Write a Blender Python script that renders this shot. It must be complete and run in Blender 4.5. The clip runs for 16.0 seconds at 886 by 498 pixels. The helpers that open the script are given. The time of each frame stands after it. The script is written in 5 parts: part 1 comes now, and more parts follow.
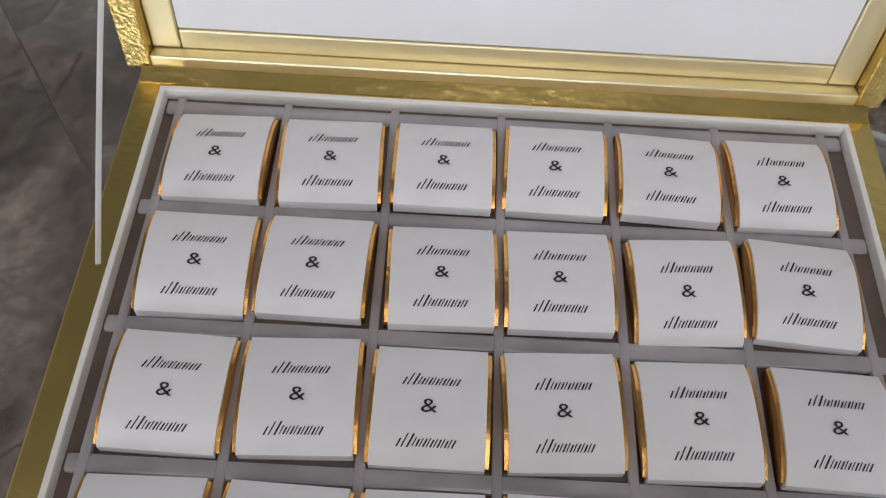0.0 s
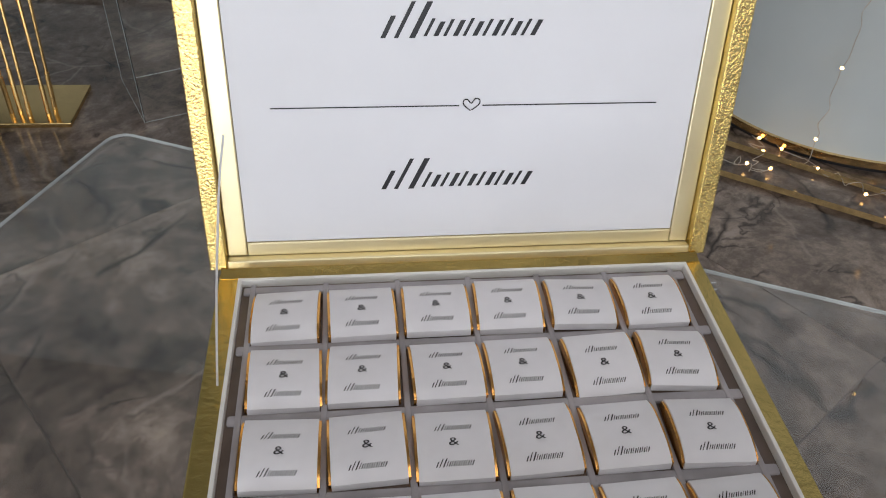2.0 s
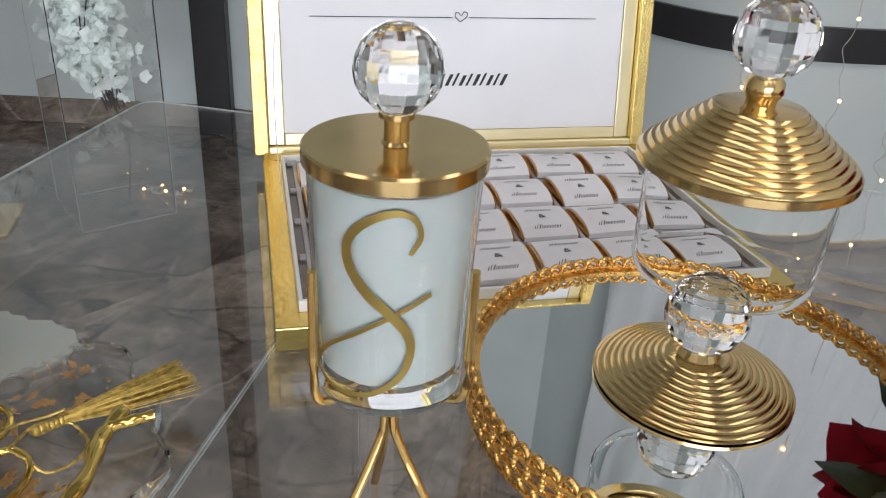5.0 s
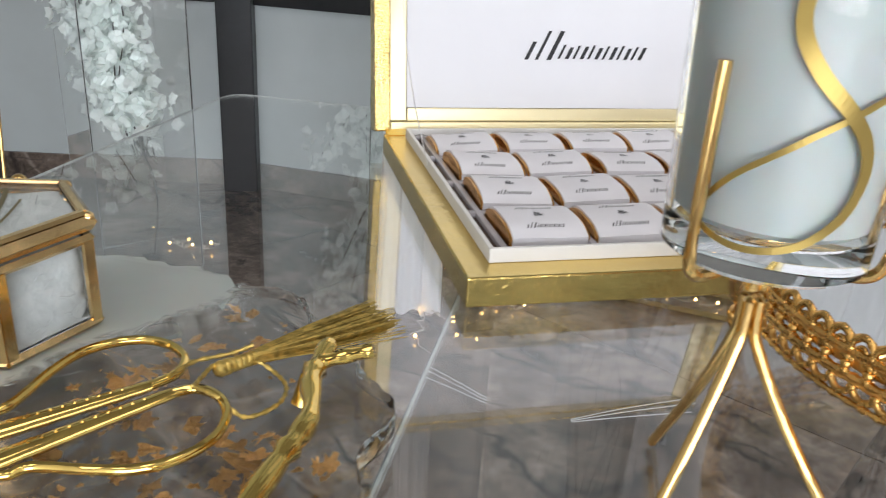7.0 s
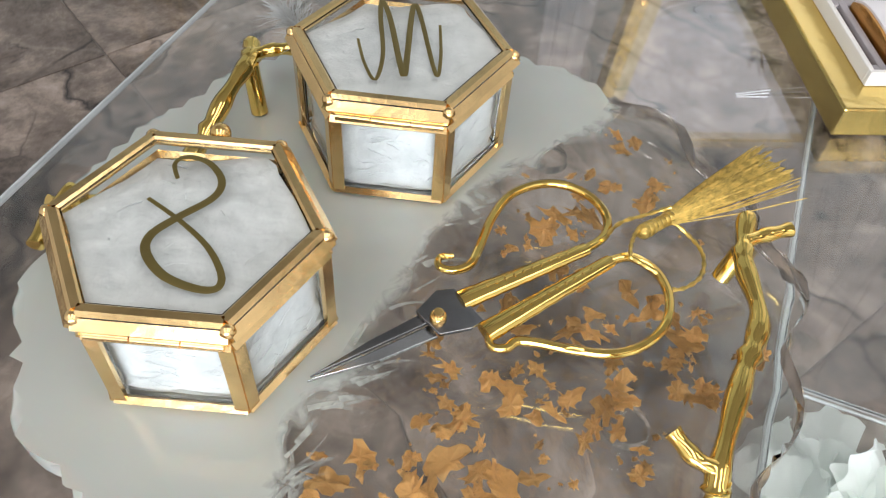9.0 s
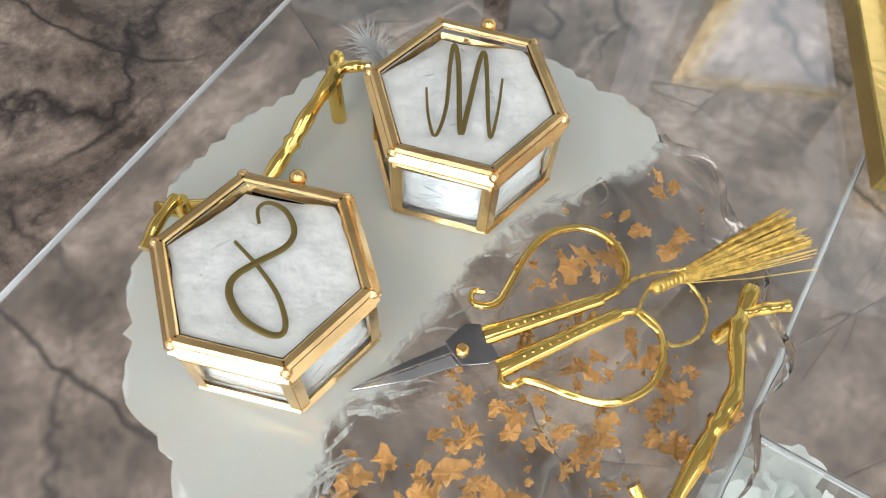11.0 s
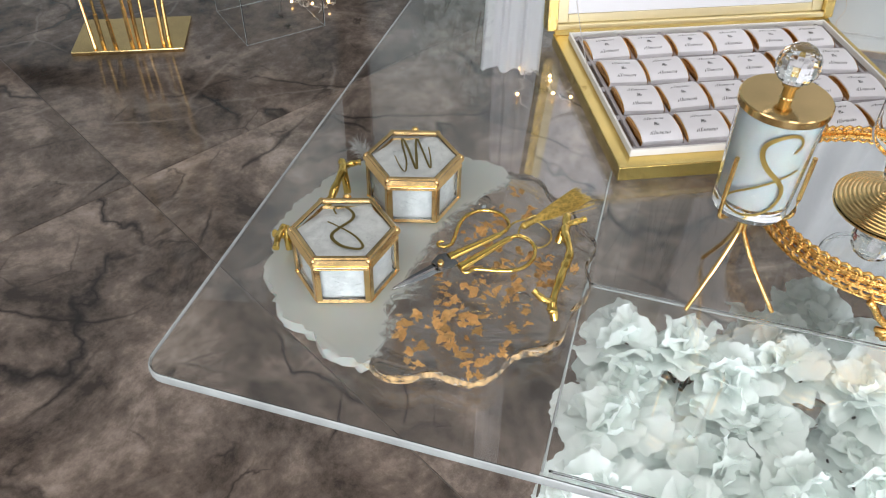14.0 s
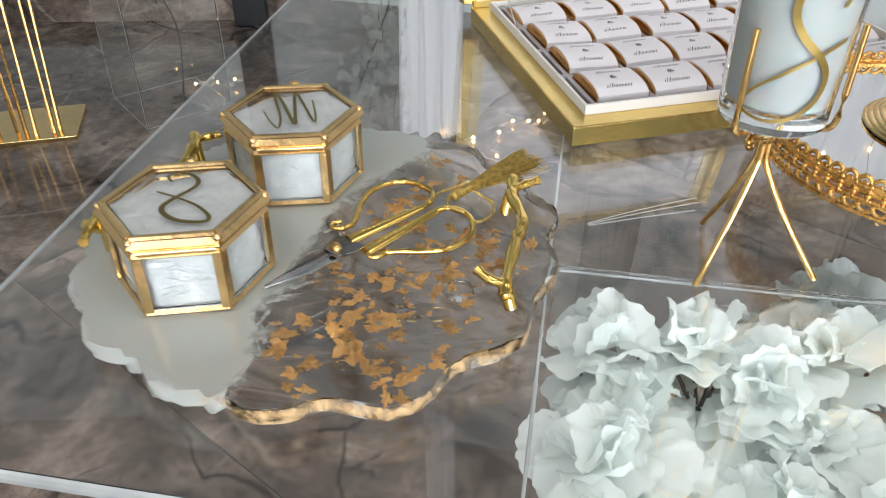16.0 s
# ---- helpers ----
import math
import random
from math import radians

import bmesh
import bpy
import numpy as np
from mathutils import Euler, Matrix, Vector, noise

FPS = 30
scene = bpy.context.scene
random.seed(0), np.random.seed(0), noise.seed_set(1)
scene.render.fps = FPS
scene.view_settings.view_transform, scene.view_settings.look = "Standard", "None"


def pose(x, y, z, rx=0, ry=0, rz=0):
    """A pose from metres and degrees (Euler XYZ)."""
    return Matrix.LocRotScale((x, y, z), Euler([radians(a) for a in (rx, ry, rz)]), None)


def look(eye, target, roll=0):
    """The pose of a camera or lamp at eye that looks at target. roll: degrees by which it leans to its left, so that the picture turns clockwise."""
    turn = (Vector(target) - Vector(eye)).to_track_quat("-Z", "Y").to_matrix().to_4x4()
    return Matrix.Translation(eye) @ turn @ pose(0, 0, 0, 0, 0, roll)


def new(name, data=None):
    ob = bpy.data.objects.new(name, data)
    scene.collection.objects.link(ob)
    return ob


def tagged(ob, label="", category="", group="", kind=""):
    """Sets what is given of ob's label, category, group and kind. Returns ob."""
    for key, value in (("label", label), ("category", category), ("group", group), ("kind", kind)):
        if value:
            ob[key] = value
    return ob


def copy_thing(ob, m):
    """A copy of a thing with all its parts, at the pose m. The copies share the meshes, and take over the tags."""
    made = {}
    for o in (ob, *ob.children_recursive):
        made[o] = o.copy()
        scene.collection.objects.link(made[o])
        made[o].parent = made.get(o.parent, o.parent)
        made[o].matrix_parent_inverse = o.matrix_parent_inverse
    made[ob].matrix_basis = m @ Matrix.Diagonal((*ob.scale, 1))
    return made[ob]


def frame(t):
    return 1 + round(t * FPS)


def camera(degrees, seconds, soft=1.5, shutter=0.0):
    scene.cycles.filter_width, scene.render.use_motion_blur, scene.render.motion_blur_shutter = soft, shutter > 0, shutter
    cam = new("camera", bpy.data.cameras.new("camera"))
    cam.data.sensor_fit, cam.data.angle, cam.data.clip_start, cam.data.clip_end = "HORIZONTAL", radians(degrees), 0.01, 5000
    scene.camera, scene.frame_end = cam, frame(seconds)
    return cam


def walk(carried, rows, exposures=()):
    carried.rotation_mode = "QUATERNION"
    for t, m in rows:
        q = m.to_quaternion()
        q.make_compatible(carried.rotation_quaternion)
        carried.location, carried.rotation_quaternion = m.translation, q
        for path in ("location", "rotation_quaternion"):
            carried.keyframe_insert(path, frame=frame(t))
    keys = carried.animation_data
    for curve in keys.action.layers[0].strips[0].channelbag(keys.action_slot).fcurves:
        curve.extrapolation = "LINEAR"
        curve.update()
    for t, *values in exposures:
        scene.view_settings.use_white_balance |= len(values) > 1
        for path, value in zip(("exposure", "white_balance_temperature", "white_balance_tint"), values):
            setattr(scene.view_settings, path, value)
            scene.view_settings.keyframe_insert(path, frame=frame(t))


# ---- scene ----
cam = camera(58.1, 16.0, soft=1.0, shutter=0.2)
PATH = [
    (0, (-0.019, 0.013, 0.236), (-0.013, 1.025, -1.489), 3.5),
    (0.5, (-0.015, -0.002, 0.26), (-0.028, 1.146, -1.378), 2.6),
    (1, (-0.025, -0.026, 0.28), (-0.017, 1.281, -1.233), 2.4),
    (1.5, (-0.042, -0.077, 0.297), (0.066, 1.36, -1.09), 3.0),
    (2, (-0.056, -0.118, 0.305), (0.146, 1.399, -0.983), 2.9),
    (2.5, (-0.068, -0.159, 0.293), (0.196, 1.41, -0.918), 3.2),
    (3, (-0.08, -0.229, 0.295), (0.198, 1.384, -0.853), 3.1),
    (3.5, (-0.097, -0.293, 0.296), (0.192, 1.347, -0.811), 3.1),
    (3.7, (-0.103, -0.319, 0.294), (0.196, 1.33, -0.798), 3.3),
    (5.8, (-0.15, -0.274, 0.156), (0.369, 1.493, -0.625), 3.8),
    (6, (-0.153, -0.271, 0.147), (0.372, 1.509, -0.599), 3.9),
    (6.5, (-0.172, -0.257, 0.135), (0.339, 1.53, -0.605), 3.1),
    (7, (-0.205, -0.245, 0.133), (0.236, 1.548, -0.636), 3.4),
    (7.5, (-0.231, -0.231, 0.131), (0.089, 1.538, -0.745), 3.8),
    (8, (-0.275, -0.222, 0.143), (-0.004, 1.436, -0.942), 4.9),
    (8.5, (-0.293, -0.212, 0.162), (-0.026, 1.274, -1.151), 5.7),
    (8.7, (-0.292, -0.206, 0.171), (-0.071, 1.194, -1.241), 5.4),
    (10.8, (-0.279, -0.157, 0.241), (-0.313, 0.73, -1.551), 5.3),
    (11, (-0.28, -0.168, 0.246), (-0.33, 0.766, -1.522), 4.3),
    (11.5, (-0.296, -0.193, 0.258), (-0.33, 0.848, -1.45), 4.0),
    (12, (-0.317, -0.219, 0.269), (-0.262, 0.914, -1.379), 5.0),
    (12.5, (-0.332, -0.251, 0.275), (-0.138, 0.961, -1.304), 6.8),
    (13, (-0.334, -0.298, 0.299), (-0.077, 0.973, -1.223), 5.4),
    (13.5, (-0.323, -0.362, 0.329), (-0.095, 0.967, -1.148), 2.6),
    (14, (-0.33, -0.434, 0.361), (-0.105, 1.015, -0.998), 1.4),
    (14.5, (-0.336, -0.479, 0.371), (-0.113, 1.054, -0.893), 0.4),
    (15, (-0.323, -0.464, 0.346), (-0.052, 1.086, -0.889), -0.5),
    (15.5, (-0.329, -0.411, 0.292), (0.05, 1.131, -0.924), 0.7),
    (16, (-0.302, -0.356, 0.214), (0.108, 1.215, -0.954), 0.3),
]
EXPOSURES = [(0, -0.5), (1.5, -0.58), (3.7, -0.42), (6, -0.32), (7.5, -0.03), (8.5, 0.28), (11, 0.69), (12.5, 0.70), (13.5, 0.22), (14.5, 0.04), (16, 0.08)]
walk(cam, [(t, look(eye, target, roll)) for t, eye, target, roll in PATH], EXPOSURES)

# ---- world, light ----
world = bpy.data.worlds.new("world")
scene.world = world
world.use_nodes = True
wn = world.node_tree
sky = wn.nodes.new("ShaderNodeTexSky")
sky.sky_type = 'NISHITA'
sky.sun_disc = False
sky.sun_elevation, sky.sun_rotation = radians(35), radians(200)
wn.links.new(sky.outputs[0], wn.nodes["Background"].inputs[0])
wn.nodes["Background"].inputs[1].default_value = 0.1
FLOOR = -0.75
CEIL = 2.70


def area(name, m, sx, sy, power, color):
    d = bpy.data.lights.new(name, 'AREA')
    d.shape, d.size, d.size_y, d.energy, d.color = 'RECTANGLE', sx, sy, power, color
    o = new(name, d)
    o.matrix_world = m
    return o


# unseen area lamp added behind the camera, in place of daylight from there
area("rear_daylight_fill", look((-0.8, -5.9, 0.55), (0.1, 0.6, 0.0)), 5.2, 2.4, 345, (0.875, 0.92, 1.0))
# three area fills added overhead, out of view, as stand-ins for room light
for x in (-1.35, 0.15, 1.65):
    area("ceiling_fill", pose(x, -1.55, 2.02), 0.55, 2.9, 17, (1.0, 0.95, 0.93))


# ---- materials ----
def mat(name, color, rough=0.5, metal=0.0, vary=0.12, scale=40.0, bump=0.0, bscale=200.0, island=0.0, spec=0.5, alpha2=None, sheen=0.0, sub=0.0):
    m = bpy.data.materials.new(name)
    m.use_nodes = True
    nt = m.node_tree
    b = nt.nodes["Principled BSDF"]
    b.inputs["Metallic"].default_value = metal
    b.inputs["Specular IOR Level"].default_value = spec
    b.inputs["Sheen Weight"].default_value = sheen
    if sub:
        b.inputs["Subsurface Weight"].default_value = sub
        b.inputs["Subsurface Scale"].default_value = 0.004
    tc = nt.nodes.new("ShaderNodeTexCoord")
    n1 = nt.nodes.new("ShaderNodeTexNoise")
    n1.inputs["Scale"].default_value, n1.inputs["Detail"].default_value = scale, 5
    nt.links.new(tc.outputs["Object"], n1.inputs["Vector"])
    ramp = nt.nodes.new("ShaderNodeValToRGB")
    lo = [max(0, c * (1 - vary)) for c in color]
    hi = [min(1, c * (1 + vary)) for c in color]
    if alpha2:
        hi = list(alpha2)
    ramp.color_ramp.elements[0].position, ramp.color_ramp.elements[1].position = 0.35, 0.65
    ramp.color_ramp.elements[0].color, ramp.color_ramp.elements[1].color = (*lo, 1), (*hi, 1)
    nt.links.new(n1.outputs[0], ramp.inputs[0])
    out = ramp.outputs[0]
    if island:
        oi = nt.nodes.new("ShaderNodeObjectInfo")
        hs = nt.nodes.new("ShaderNodeHueSaturation")
        mr = nt.nodes.new("ShaderNodeMapRange")
        mr.inputs[3].default_value, mr.inputs[4].default_value = 1 - island, 1 + island
        nt.links.new(oi.outputs["Random"], mr.inputs[0])
        nt.links.new(mr.outputs[0], hs.inputs["Value"])
        nt.links.new(out, hs.inputs["Color"])
        out = hs.outputs[0]
    nt.links.new(out, b.inputs["Base Color"])
    n2 = nt.nodes.new("ShaderNodeTexNoise")
    n2.inputs["Scale"].default_value, n2.inputs["Detail"].default_value = bscale, 3
    nt.links.new(tc.outputs["Object"], n2.inputs["Vector"])
    r = nt.nodes.new("ShaderNodeMapRange")
    r.inputs[3].default_value, r.inputs[4].default_value = max(0.02, rough * 0.8), min(1, rough * 1.2)
    nt.links.new(n1.outputs[0], r.inputs[0])
    nt.links.new(r.outputs[0], b.inputs["Roughness"])
    if bump:
        bp = nt.nodes.new("ShaderNodeBump")
        bp.inputs["Strength"].default_value = bump
        bp.inputs["Distance"].default_value = 0.001
        nt.links.new(n2.outputs[0], bp.inputs["Height"])
        nt.links.new(bp.outputs[0], b.inputs["Normal"])
    return m


def glass(name, color=(1, 1, 1), rough=0.0, ior=1.49):
    m = bpy.data.materials.new(name)
    m.use_nodes = True
    b = m.node_tree.nodes["Principled BSDF"]
    b.inputs["Base Color"].default_value = (*color, 1)
    b.inputs["Transmission Weight"].default_value = 1
    b.inputs["Roughness"].default_value = rough
    b.inputs["IOR"].default_value = ior
    return m


def glow(name, color, strength):
    m = bpy.data.materials.new(name)
    m.use_nodes = True
    b = m.node_tree.nodes["Principled BSDF"]
    b.inputs["Emission Color"].default_value = (*color, 1)
    b.inputs["Emission Strength"].default_value = strength
    return m


def thin_cloth(name, color, through_part):
    """Thin cloth that light shines through: part diffuse, part translucent, with a faint weave."""
    m = bpy.data.materials.new(name)
    m.use_nodes = True
    nt = m.node_tree
    nt.nodes.remove(nt.nodes["Principled BSDF"])
    tc, nz, ramp = nt.nodes.new("ShaderNodeTexCoord"), nt.nodes.new("ShaderNodeTexNoise"), nt.nodes.new("ShaderNodeValToRGB")
    nz.inputs["Scale"].default_value, nz.inputs["Detail"].default_value = 110, 4
    ramp.color_ramp.elements[0].color = (*[c * 0.95 for c in color], 1)
    ramp.color_ramp.elements[1].color = (*color, 1)
    nt.links.new(tc.outputs["Object"], nz.inputs["Vector"])
    nt.links.new(nz.outputs[0], ramp.inputs[0])
    bp = nt.nodes.new("ShaderNodeBump")
    bp.inputs["Strength"].default_value, bp.inputs["Distance"].default_value = 0.15, 0.001
    nt.links.new(nz.outputs[0], bp.inputs["Height"])
    d, t, mx = nt.nodes.new("ShaderNodeBsdfDiffuse"), nt.nodes.new("ShaderNodeBsdfTranslucent"), nt.nodes.new("ShaderNodeMixShader")
    for n in (d, t):
        nt.links.new(ramp.outputs[0], n.inputs["Color"])
        nt.links.new(bp.outputs[0], n.inputs["Normal"])
    mx.inputs[0].default_value = through_part
    nt.links.new(d.outputs[0], mx.inputs[1])
    nt.links.new(t.outputs[0], mx.inputs[2])
    nt.links.new(mx.outputs[0], nt.nodes["Material Output"].inputs["Surface"])
    return m


def veil(name, color):
    """White pigment that thins out into clear resin, by the mesh's own fade."""
    m = bpy.data.materials.new(name)
    m.use_nodes = True
    nt = m.node_tree
    b = nt.nodes["Principled BSDF"]
    b.inputs["Base Color"].default_value = (*color, 1)
    b.inputs["Roughness"].default_value = 0.15
    at_, nz, tc = nt.nodes.new("ShaderNodeAttribute"), nt.nodes.new("ShaderNodeTexNoise"), nt.nodes.new("ShaderNodeTexCoord")
    at_.attribute_name = "fade"
    nz.inputs["Scale"].default_value, nz.inputs["Detail"].default_value, nz.inputs["Distortion"].default_value = 110, 5, 1.2
    nt.links.new(tc.outputs["Object"], nz.inputs["Vector"])
    mr = nt.nodes.new("ShaderNodeMapRange")
    mr.inputs[1].default_value, mr.inputs[2].default_value = 0.3, 0.7
    nt.links.new(nz.outputs[0], mr.inputs[0])
    ad = nt.nodes.new("ShaderNodeMath")
    ad.operation = 'MULTIPLY_ADD'
    ad.inputs[1].default_value = 2.0
    ad.use_clamp = True
    sb = nt.nodes.new("ShaderNodeMath")
    sb.operation = 'SUBTRACT'
    sb.inputs[1].default_value = 1.0
    nt.links.new(mr.outputs[0], sb.inputs[0])
    nt.links.new(at_.outputs["Fac"], ad.inputs[0])
    nt.links.new(sb.outputs[0], ad.inputs[2])
    nt.links.new(ad.outputs[0], b.inputs["Alpha"])
    return m


def marble():
    m = bpy.data.materials.new("polished_marble_tile")
    m.use_nodes = True
    nt = m.node_tree
    b = nt.nodes["Principled BSDF"]
    N = nt.nodes.new
    L = nt.links.new
    tc, oi = N("ShaderNodeTexCoord"), N("ShaderNodeObjectInfo")
    add = N("ShaderNodeVectorMath")
    add.operation = 'MULTIPLY_ADD'
    add.inputs[1].default_value = (1, 1, 1)
    sc = N("ShaderNodeVectorMath")
    sc.operation = 'SCALE'
    sc.inputs[0].default_value = (17, 29, 5)
    L(oi.outputs["Random"], sc.inputs["Scale"])
    L(tc.outputs["Object"], add.inputs[0])
    L(sc.outputs[0], add.inputs[2])
    cloud = N("ShaderNodeTexNoise")
    cloud.inputs["Scale"].default_value, cloud.inputs["Detail"].default_value, cloud.inputs["Distortion"].default_value = 3.6, 12, 0.35
    cloud.inputs["Roughness"].default_value = 0.74
    L(add.outputs[0], cloud.inputs["Vector"])
    ramp = N("ShaderNodeValToRGB")
    ramp.color_ramp.elements[0].position, ramp.color_ramp.elements[1].position = 0.36, 0.67
    ramp.color_ramp.elements[0].color, ramp.color_ramp.elements[1].color = (0.058, 0.044, 0.036, 1), (0.45, 0.358, 0.298, 1)
    e = ramp.color_ramp.elements.new(0.52)
    e.color = (0.205, 0.159, 0.130, 1)
    fine = N("ShaderNodeTexNoise")
    fine.inputs["Scale"].default_value, fine.inputs["Detail"].default_value, fine.inputs["Roughness"].default_value = 19, 10, 0.72
    L(add.outputs[0], fine.inputs["Vector"])
    both = N("ShaderNodeMath")
    both.operation = 'MULTIPLY_ADD'
    both.inputs[1].default_value = 0.42
    L(fine.outputs[0], both.inputs[0])
    less = N("ShaderNodeMath")
    less.operation = 'SUBTRACT'
    less.inputs[1].default_value = 0.21
    L(cloud.outputs[0], less.inputs[0])
    L(less.outputs[0], both.inputs[2])
    L(both.outputs[0], ramp.inputs[0])
    # dark cracks
    warp = N("ShaderNodeTexNoise")
    warp.inputs["Scale"].default_value, warp.inputs["Detail"].default_value = 3.0, 9
    L(add.outputs[0], warp.inputs["Vector"])
    mix = N("ShaderNodeVectorMath")
    mix.operation = 'MULTIPLY_ADD'
    mix.inputs[1].default_value = (0.35, 0.35, 0.35)
    L(warp.outputs["Color"], mix.inputs[0])
    L(add.outputs[0], mix.inputs[2])
    def veins(scale, width, stretch):
        mp = N("ShaderNodeMapping")
        mp.inputs["Scale"].default_value = stretch
        mp.inputs["Rotation"].default_value = (0, 0, 0.5)
        L(mix.outputs[0], mp.inputs["Vector"])
        v = N("ShaderNodeTexNoise")
        v.inputs["Scale"].default_value, v.inputs["Detail"].default_value, v.inputs["Roughness"].default_value = scale, 4, 0.5
        L(mp.outputs[0], v.inputs["Vector"])
        sub = N("ShaderNodeMath")
        sub.operation = 'SUBTRACT'
        sub.inputs[1].default_value = 0.5
        L(v.outputs[0], sub.inputs[0])
        ab = N("ShaderNodeMath")
        ab.operation = 'ABSOLUTE'
        L(sub.outputs[0], ab.inputs[0])
        r = N("ShaderNodeMapRange")
        r.inputs[1].default_value, r.inputs[2].default_value = 0.0, width
        r.inputs[3].default_value, r.inputs[4].default_value = 1.0, 0.0
        L(ab.outputs[0], r.inputs[0])
        return r.outputs[0]
    def cracks(scale, width, amount):
        """Thin broken lines along the borders of warped cells."""
        wp = N("ShaderNodeVectorMath")
        wp.operation = 'MULTIPLY_ADD'
        wp.inputs[1].default_value = (amount, amount, amount)
        L(warp.outputs["Color"], wp.inputs[0])
        L(add.outputs[0], wp.inputs[2])
        v = N("ShaderNodeTexVoronoi")
        v.feature = 'DISTANCE_TO_EDGE'
        v.inputs["Scale"].default_value = scale
        L(wp.outputs[0], v.inputs["Vector"])
        r = N("ShaderNodeMapRange")
        r.inputs[1].default_value, r.inputs[2].default_value = 0.0, width
        r.inputs[3].default_value, r.inputs[4].default_value = 1.0, 0.0
        L(v.outputs["Distance"], r.inputs[0])
        return r.outputs[0]

    def gate(scale, lo, hi, top, bent):
        g = N("ShaderNodeTexNoise")
        g.inputs["Scale"].default_value, g.inputs["Detail"].default_value = scale, 3
        L(bent, g.inputs["Vector"])
        r = N("ShaderNodeMapRange")
        r.inputs[1].default_value, r.inputs[2].default_value = lo, hi
        r.inputs[4].default_value = top
        L(g.outputs[0], r.inputs[0])
        return r.outputs[0]

    def product(a, b):
        p = N("ShaderNodeMath")
        p.operation = 'MULTIPLY'
        L(a, p.inputs[0])
        L(b, p.inputs[1])
        return p.outputs[0]

    def over(colour, mask, tint):
        c = N("ShaderNodeMix")
        c.data_type = 'RGBA'
        L(mask, c.inputs["Factor"])
        L(colour, c.inputs["A"])
        c.inputs["B"].default_value = (*tint, 1)
        return c.outputs["Result"]

    stone = over(ramp.outputs[0], product(cracks(3.4, 0.024, 0.20), gate(2.6, 0.44, 0.62, 0.45, mix.outputs[0])), (0.50, 0.42, 0.36))
    stone = over(stone, product(veins(1.5, 0.011, (1.0, 0.4, 1.0)), gate(1.9, 0.36, 0.52, 0.95, mix.outputs[0])), (0.022, 0.018, 0.017))
    stone = over(stone, product(cracks(1.7, 0.010, 0.17), gate(3.1, 0.46, 0.56, 0.9, add.outputs[0])), (0.024, 0.019, 0.017))
    stone = over(stone, product(veins(4.6, 0.016, (0.45, 1.3, 1.0)), gate(6.5, 0.55, 0.64, 0.8, add.outputs[0])), (0.035, 0.028, 0.025))
    stone = over(stone, product(cracks(7.5, 0.022, 0.12), gate(5.0, 0.57, 0.66, 0.6, add.outputs[0])), (0.05, 0.04, 0.036))
    hs = N("ShaderNodeHueSaturation")
    mr = N("ShaderNodeMapRange")
    mr.inputs[3].default_value, mr.inputs[4].default_value = 0.74, 1.18
    L(oi.outputs["Random"], mr.inputs[0])
    L(mr.outputs[0], hs.inputs["Value"])
    L(stone, hs.inputs["Color"])
    L(hs.outputs[0], b.inputs["Base Color"])
    b.inputs["Roughness"].default_value = 0.09
    return m


M_MARBLE = marble()
M_GROUT = mat("tile_grout", (0.22, 0.19, 0.17), 0.8)
M_PANEL = mat("grey_wall_panel", (0.50, 0.545, 0.545), 0.42, vary=0.05, scale=3, bump=0.15, bscale=60)
M_BLACK = mat("black_aluminium", (0.012, 0.012, 0.014), 0.35)
M_CEILING = mat("grey_ceiling_paint", (0.46, 0.45, 0.43), 0.8, vary=0.08, scale=3)
M_PLASTER = mat("white_plaster", (0.72, 0.72, 0.70), 0.7, vary=0.05, scale=4, bump=0.1)
M_ACRYL = glass("clear_acrylic", (0.985, 0.995, 0.99), 0.0, 1.56)
M_TOP = glass("polished_clear_tabletop", (0.985, 0.995, 0.99), 0.0, 1.74)
M_ACRYL_EDGE = mat("polished_acrylic_edge", (0.40, 0.425, 0.42), 0.2, vary=0.15, scale=30)
M_GLASS = glass("clear_glass", (0.97, 0.99, 0.985), 0.0, 1.22)
M_JAR = glass("thin_jar_glass", (0.985, 0.995, 0.99), 0.0, 1.025)
M_CRYSTAL = glass("cut_crystal", (1, 1, 1), 0.035, 1.5)
M_FOILBOX = mat("gold_foil_card", (0.72, 0.54, 0.19), 0.24, 1.0, 0.10, 25, 0.35, 260)
M_FOILRIM = mat("crinkled_gold_foil", (0.76, 0.58, 0.22), 0.20, 1.0, 0.12, 60, 0.6, 620)
M_FOILIN = mat("gold_card_lining", (0.84, 0.74, 0.47), 0.34, 0.75, 0.06, 12, 0.1, 90)
M_GOLD = mat("polished_gold_wire", (0.86, 0.57, 0.22), 0.18, 1.0, 0.08, 120)
M_BRASS = mat("brushed_brass_strip", (0.82, 0.57, 0.27), 0.19, 1.0, 0.16, 70, 0.2, 160)
M_LIDGOLD = mat("spun_gold_metal", (0.74, 0.53, 0.24), 0.15, 1.0, 0.08, 40)
M_FILIGREE = mat("cast_gold_filigree", (0.76, 0.45, 0.14), 0.27, 1.0, 0.25, 160, 0.5, 700)
M_SCISSOR = mat("gold_plated_metal", (0.84, 0.59, 0.17), 0.08, 1.0, 0.06, 90)
M_STEEL = mat("steel_blade", (0.62, 0.63, 0.65), 0.16, 1.0, 0.15, 80)
M_BLADE = mat("dark_blade_root", (0.27, 0.27, 0.28), 0.24, 1.0, 0.2, 90)
M_PAPER = mat("white_card", (0.75, 0.755, 0.79), 0.6, vary=0.02, scale=15)
M_WRAP = mat("white_paper_wrapper", (0.74, 0.73, 0.76), 0.55, vary=0.03, scale=60, island=0.03)
M_INK = mat("black_ink", (0.012, 0.012, 0.015), 0.5)
